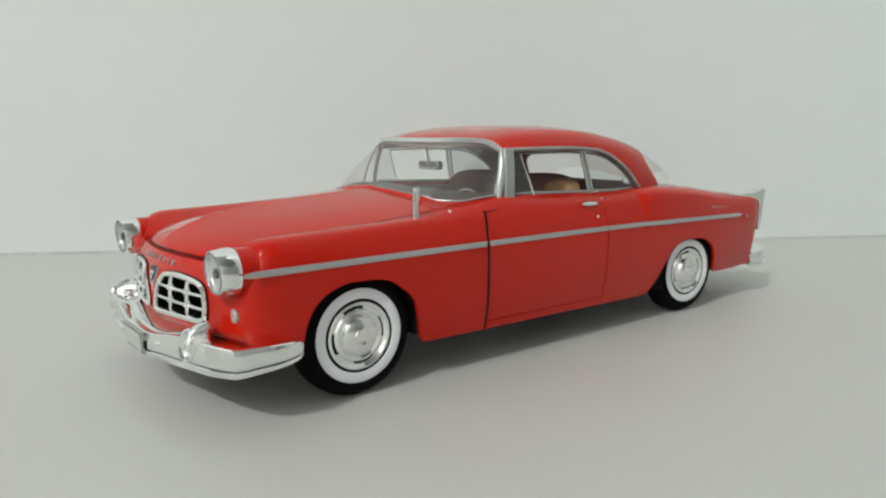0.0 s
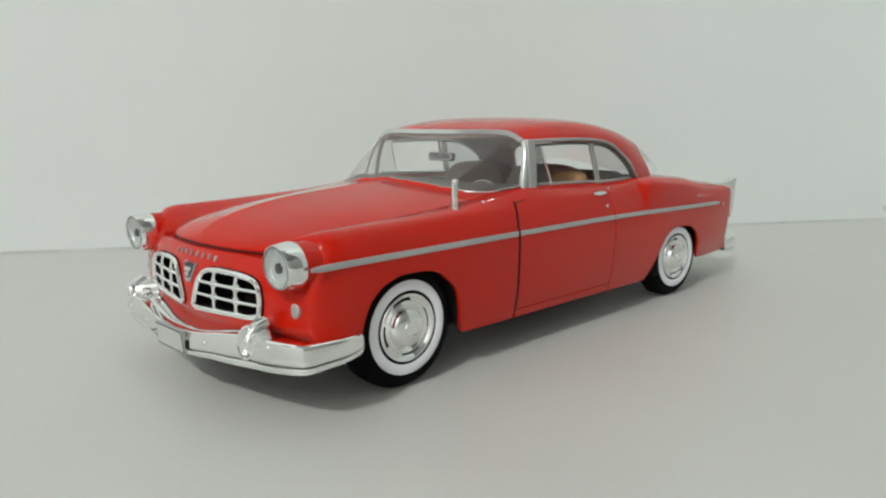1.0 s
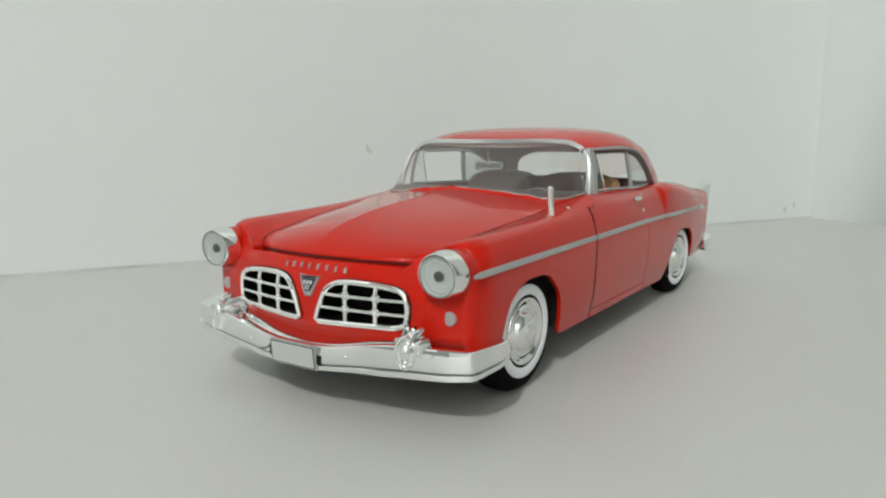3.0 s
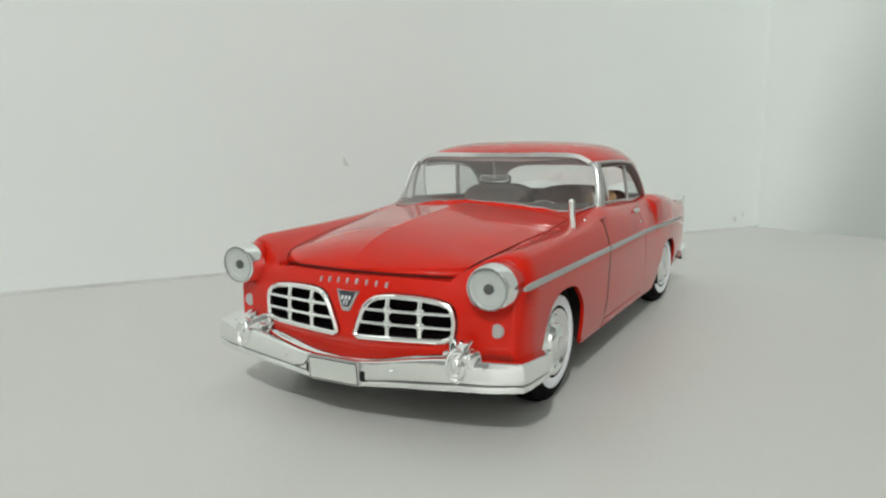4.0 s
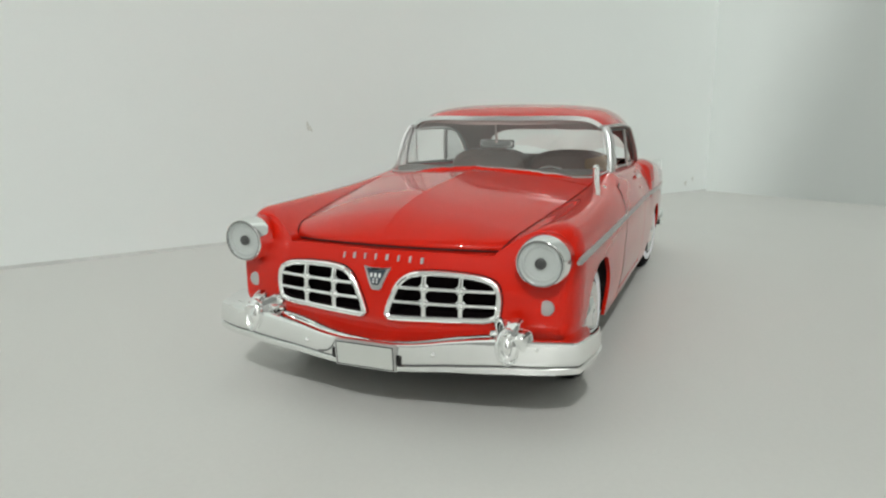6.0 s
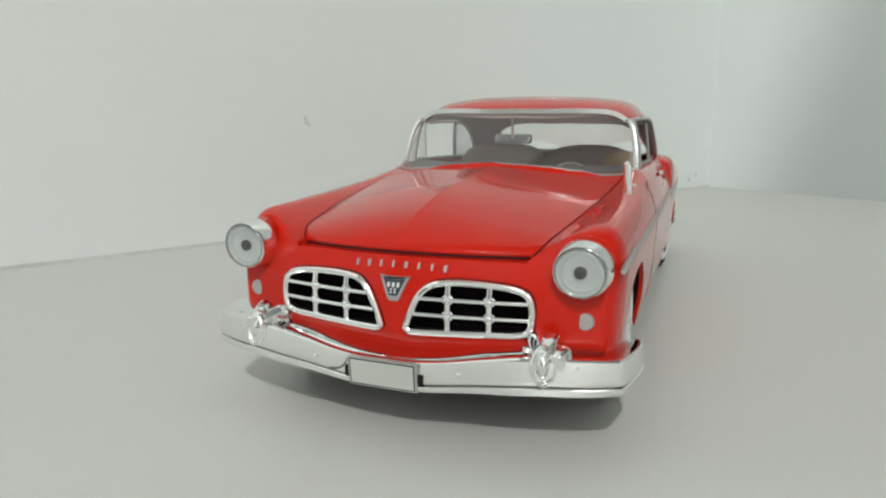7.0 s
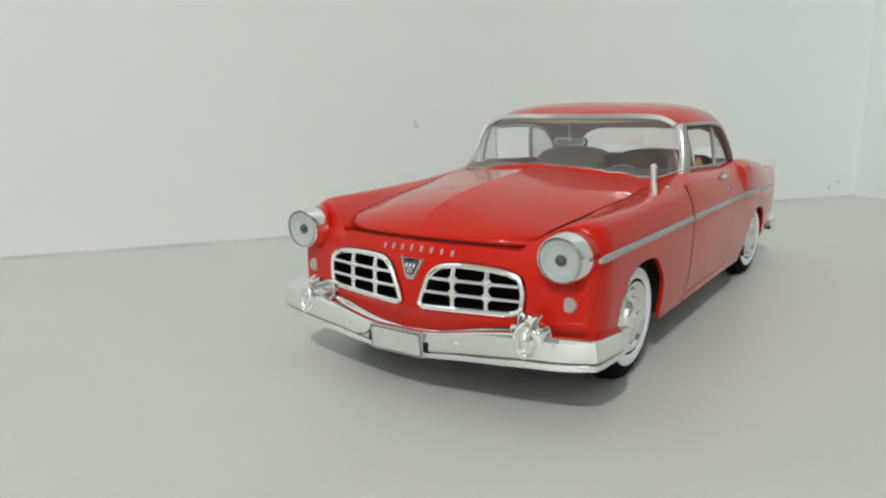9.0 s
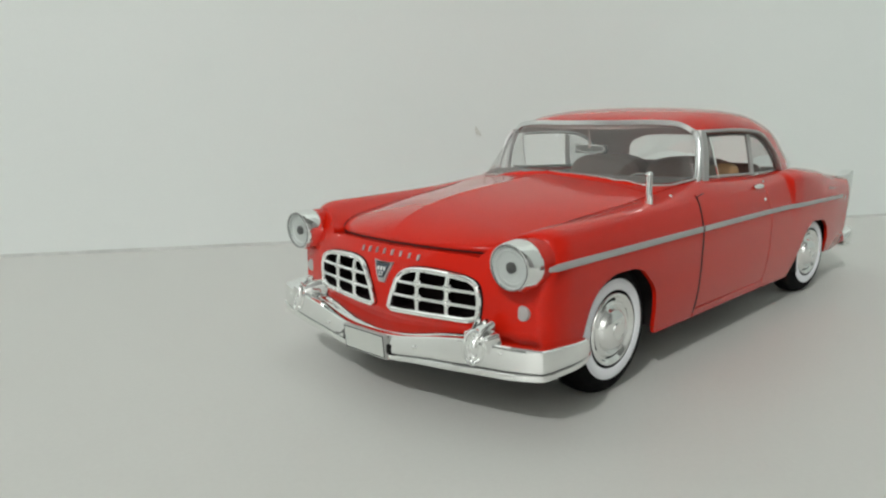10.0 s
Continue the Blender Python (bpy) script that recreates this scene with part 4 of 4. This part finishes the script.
for s in (1, -1):
    # guard: an oval rimmed face on a short neck, a chamfered block behind it and a strut up to the body
    tilt = 0.14
    a = np.linspace(0, 2 * math.pi, 32, endpoint=False)

    def oval(x, ry, rz, k=2.0, gy=.648, gz=.402):
        gy += .014 * (s > 0)
        x, ry, rz = x + .048, ry * .92, rz * .90
        out = []
        for t in a:
            dz = rz * math.copysign(abs(math.sin(t)) ** (2 / k), math.sin(t))
            out.append((x + tilt * dz, s * (gy + ry * math.copysign(abs(math.cos(t)) ** (2 / k), math.cos(t))), gz + dz))
        return out

    loft = [oval(-.908, .001, .002), oval(-.904, .014, .026), oval(-.892, .026, .048), oval(-.882, .033, .060), oval(-.880, .036, .064), oval(-.900, .042, .072), oval(-.908, .048, .080),
            oval(-.904, .056, .088), oval(-.890, .060, .092), oval(-.872, .056, .087), oval(-.866, .048, .076), oval(-.840, .050, .078, gz=.410), oval(-.790, .052, .080, gz=.424), oval(-.735, .052, .074, gz=.432)]
    guard = sheet(np.array(loft), wrap_v=True)
    guard = guard if s < 0 else turned(*guard)
    pivot = np.array((-.83, s * .655, .402))
    guard = ((guard[0] - pivot) @ np.array(Matrix.Rotation(-s * radians(26), 3, "Z")).T + pivot, guard[1])
    guard = mesh_part("bumper_guard", *guard, CHROME, bumper, "chrome bumper guard with an oval rimmed face", sharp=50)
    v, f = block((.085, .115, .120), (0, 0, 0), .020)
    v = v @ np.array(Matrix.Rotation(s * radians(24), 3, "Z") @ Matrix.Rotation(radians(-18), 3, "Y")).T + np.array((-.780, s * .690, .408))
    mesh_part("guard_block", v, f, CHROME, guard, sharp=25)
    strut = np.array([(-.835, s * .660, .440), (-.800, s * .664, .472), (-.752, s * .668, .490)])
    mesh_part("guard_strut", *sweep(spline(strut, 8), rounded(.062, .046, .014, 4)), CHROME, guard, sharp=40)
    v, f = block((.050, .080, .020), (0, 0, 0), .008)
    v = v @ np.array(Matrix.Rotation(s * radians(-24), 3, "Z") @ Matrix.Rotation(s * radians(8), 3, "X")).T + np.array((-.776, s * .592, .444))
    mesh_part("guard_blade", v, f, CHROME, guard, sharp=40)
for y, z in ((-.326, .338), (.326, .330), (-.775, .392), (.775, .392)):
    x = float(np.interp(abs(y), half[:33, 1], half[:33, 0])) - .058 * float(np.interp(abs(y), [0, .4, .8], [.8, 1, .95]))
    mesh_part("bumper_stud", *ellipsoid((.009, .011, .010), (x, y, z), 12, 8), CHROME, bumper)
shelf_line = [(p[0] + .045, p[1], p[2] + .066 * min(1.0, .80 + .2 * abs(p[1]) / .4)) for p in line if abs(p[1]) < .60]
mesh_part("bumper_ledge", *sweep(np.array(shelf_line), [(-.090, .026), (-.030, .013), (.020, .009), (.036, .002), (.036, -.012), (-.090, .008)]), CHROME, bumper, "broad chrome ledge behind the bumper's face")
plate = mesh_part("plate", *slab(rounded(.312, .130, .008), .022, .005, lambda a, b, w: (-.920 + w - .12 * b, a, .302 + b)), SILVER, bumper, "blank pale plate in a thin frame")
mesh_part("plate_line", *slab(rounded(.294, .114, .004), .006, .001, lambda a, b, w: (-.9212 + w - .12 * b, a, .302 + b)), BLACK, plate)
mesh_part("plate_face", *slab(rounded(.286, .106, .004), .006, .001, lambda a, b, w: (-.9225 + w - .12 * b, a, .302 + b)), PLATE, plate)
mesh_part("plate_bracket", *block((.04, .36, .05), (-.892, 0, .295), .01), BLACK, plate)

seam = spline([(-.893, .168, .352), (-.902, .178, .325), (-.906, .200, .302), (-.905, .235, .290), (-.902, .262, .286)], 14)
mesh_part("bumper_seam", *sweep(seam, ring(.004, 6), up=(1, 0, 0)), GROOVE, bumper, "dark curved joint beside the plate")

# rear bumper and tail lamps
half = spline([(4.64, 0, .36), (4.63, .4, .36), (4.59, .64, .36), (4.53, .77, .352), (4.44, .822, .346), (4.32, .835, .340), (4.22, .835, .335)], 30)
line = np.vstack([half[::-1] * (1, -1, 1), half[1:]])
rear_bumper = mesh_part("rear_bumper", *sweep(line, [(a, b) for a, b in bar], scales=1.05 - .45 * np.abs(np.linspace(-1, 1, len(line))) ** 16), CHROME, car, "chrome rear bumper", sharp=40)
for s in (1, -1):
    fin = spline([(3.83, .955), (4.05, .950), (4.30, .955), (4.475, .985), (4.490, .975), (4.475, .86), (4.455, .72), (4.44, .60), (4.41, .60), (4.40, .75), (4.39, .86), (4.25, .905), (4.05, .925), (3.83, .945), (3.83, .955)], 60)[:-1]
    lamp = mesh_part("tail_light", *slab(fin, .085, .012, lambda a, b, w: (a, s * (.835 - w), b)), CHROME, car, "upright chrome tail lamp fin")
    mesh_part("tail_lens", *ellipsoid((.028, .032, .095), (4.47, s * .793, .80)), TAIL_RED, lamp, "red tail lens")

# ---- wheels ----
def wheel(x, s, face, yaw):
    w = thing("wheel")
    w.parent = car
    w.location = Vector((x, s * face, .348)) * S
    w.rotation_euler = (0, 0, radians(yaw * s))
    v, f = lathe([(.14, -.03), (.19, -.014), (.199, -.008), (.205, .004), (.260, .004), (.300, -.004), (.328, -.022), (.344, -.055), (.348, -.10), (.344, -.15), (.320, -.185), (.26, -.20), (.15, -.20)], (0, 0, 0), "y", 80, s)
    tyre = mesh_part("tyre", v, f, RUBBER, w, "black rubber tyre")
    v, f = lathe([(.203, .003), (.206, .008), (.230, .0105), (.254, .008), (.262, .003)], (0, 0, 0), "y", 80, s)
    mesh_part("whitewall", v, f, WHITEWALL, w, "broad white sidewall")
    v, f = lathe([(.190, -.015), (.191, -.004), (.187, .008), (.180, .012), (.172, .008), (.164, -.006), (.156, -.012), (.148, -.010), (.141, .000), (.134, .005), (.127, .003), (.121, -.005), (.116, -.007), (.110, .000), (.105, .012), (.100, .0185), (.085, .026), (.058, .0335), (.025, .0375), (.0, .038)], (0, 0, 0), "y", 80, s)
    cap = mesh_part("hubcap", v, f, CHROME, w, "domed chrome hubcap", sharp=60)
    for a in range(4):
        t = np.radians(a * 90 + 12 + np.linspace(-22, 22, 12))
        pts = np.array([(.151 * math.cos(b), s * -.011, .151 * math.sin(b)) for b in t])
        mesh_part("slot", *sweep(pts, ring(.0055, 8), up=(0, 1, 0)), BLACK, cap)
    v, f = lathe([(.046, .030), (.046, .0385), (.043, .0415), (.039, .0395), (.0, .0415)], (0, 0, 0), "y", 32, s)
    mesh_part("hub_medallion", v, f, CHROME, cap)
    return w


for x in (0.0, 3.2):
    for s in (1, -1):
        wheel(x, s, .852 if x == 0 else .850, (3.0 if x == 0 else 6.5) * (s < 0))

# ---- inside the cabin ----
seat = thing("front_seat")
seat.parent = car
for s in (1, -1):
    crown = [(-.30, .62), (.30, .62), (.305, .98), (.29, 1.06), (.24, 1.115), (.15, 1.145), (0, 1.155), (-.15, 1.145), (-.24, 1.115), (-.29, 1.06), (-.305, .98)]
    crown = spline(crown + crown[:1], 70)[:-1]
    back = slab(crown, .17, .05, lambda a, b, w: (1.80 + w + .12 * (b - .62), s * .335 + 1.08 * a, b))
    mesh_part("seat_back", *turned(*back), BROWN, seat, "brown vinyl seat back with a rounded top")
mesh_part("seat_roll", *block((.19, .25, .15), (1.935, -.56, 1.04), .06), TAN, seat, "tan vinyl seat corner")
mesh_part("seat_cushion", *block((.50, 1.26, .18), (1.62, 0, .62), .06), BROWN, seat)
rear_seat = mesh_part("rear_seat", *join(block((.22, 1.20, .44), (2.62, 0, .87), .07), block((.50, 1.20, .18), (2.35, 0, .62), .06), block((.70, 1.20, .03), (3.02, 0, 1.02), .01)), BROWN, car, "brown rear bench and parcel shelf")
shelf = []
for t in np.linspace(-0.97, 0.97, 41):
    p = screen_base(0.768 * t)
    shelf.append([(x, 0.745 * t, top_z(x, 0.745 * t) + 0.006) for x in np.linspace(min(p[0] + 0.025, 1.18), 1.24, 8)])
dash = mesh_part("dashboard", *join(block((.16, 1.40, .20), (1.18, 0, .925), .04), turned(*sheet(np.array(shelf)))), DASH, car, "grey-brown dashboard")
for s in (1, -1):
    mesh_part("door_panel", *block((1.35, .05, .62), (1.75, s * .715, .70), .02), BROWN, car, "dark brown inner door panel")
    mesh_part("door_panel", *block((.60, .05, .62), (2.75, s * .66, .70), .02), BROWN, car)
col = np.array((1.135, -.345, .915))
tilt = np.array(Matrix.Rotation(radians(-62), 3, "Y"))
a = np.linspace(0, 2 * math.pi, 48, endpoint=False)
rim = np.column_stack([.162 * np.cos(a), .162 * np.sin(a), 0 * a]) @ tilt.T + col
steer = mesh_part("steering_wheel", *sweep(rim, ring(.0095, 8), up=tuple(tilt @ np.array((0, 0, 1.0))), closed=True), SATIN, car, "thin chrome steering wheel")
mesh_part("wheel_spoke", *sweep(np.array([(0, -.157, 0), (0, 0, -.03), (0, .157, 0)]) @ tilt.T + col, ring(.008, 8), up=(1, 0, 0.2)), CHROME, steer)
mesh_part("steering_column", *sweep(np.array([col + (-.02, 0, -.01), col + (-.16, 0, -.07)]), ring(.018, 10)), BLACK, steer)
mirror = mesh_part("rear_view_mirror", *block((.036, .255, .062), (1.190, .046, 1.212), .0175), BULB, car, "dark rear-view mirror with a chrome edge")
mesh_part("mirror_face", *block((.006, .225, .030), (1.1735, .046, 1.216), .002), GROOVE, mirror)
mirror_rim = np.array([(1.1705, .046 + .114 * math.copysign(abs(math.cos(t)) ** .6, math.cos(t)), 1.214 + .024 * math.copysign(abs(math.sin(t)) ** .6, math.sin(t))) for t in np.linspace(0, 2 * math.pi, 40, endpoint=False)])
mesh_part("mirror_edge", *sweep(mirror_rim, ring(.0055, 8), up=(1, 0, 0), closed=True), CHROME, mirror)
mesh_part("mirror_stalk", *sweep(np.array([(1.18, .046, 1.222), (1.165, .046, 1.28), (1.14, .046, 1.375)]), ring(.009, 8), up=(0, 1, 0), scales=[1.5, .9, .8]), LINER, mirror)

# ---- smudges on the wall ----
def smudge(x, z, w, h, lean):
    a = np.linspace(0, 2 * math.pi, 18, endpoint=False)
    r = 1 + 0.25 * np.sin(3 * a + x) + 0.15 * np.sin(5 * a + z)
    n = Vector((-0.4565, -0.8897)) * 0.02
    pts = []
    for k in range(18):
        u, q = w * r[k] * math.cos(a[k]), h * r[k] * math.sin(a[k])
        u += lean * q
        base = np.array((x, 5.053 - 0.5131 * x)) + u * np.array((0.8897, -0.4565))
        pts.append((base[0] + n.x, base[1] + n.y, z + q))
    ob = mesh_part("wall_smudge", pts, [tuple(range(18))], SMUDGE)
    return tagged(ob, "faint grey smudge on the white wall", "smudge", "smudges on the wall", "structure")


smudge(3.63, 1.31, .030, .055, -.5)
smudge(11.36, .20, .05, .05, 0)
smudge(11.60, .28, .035, .05, 0)
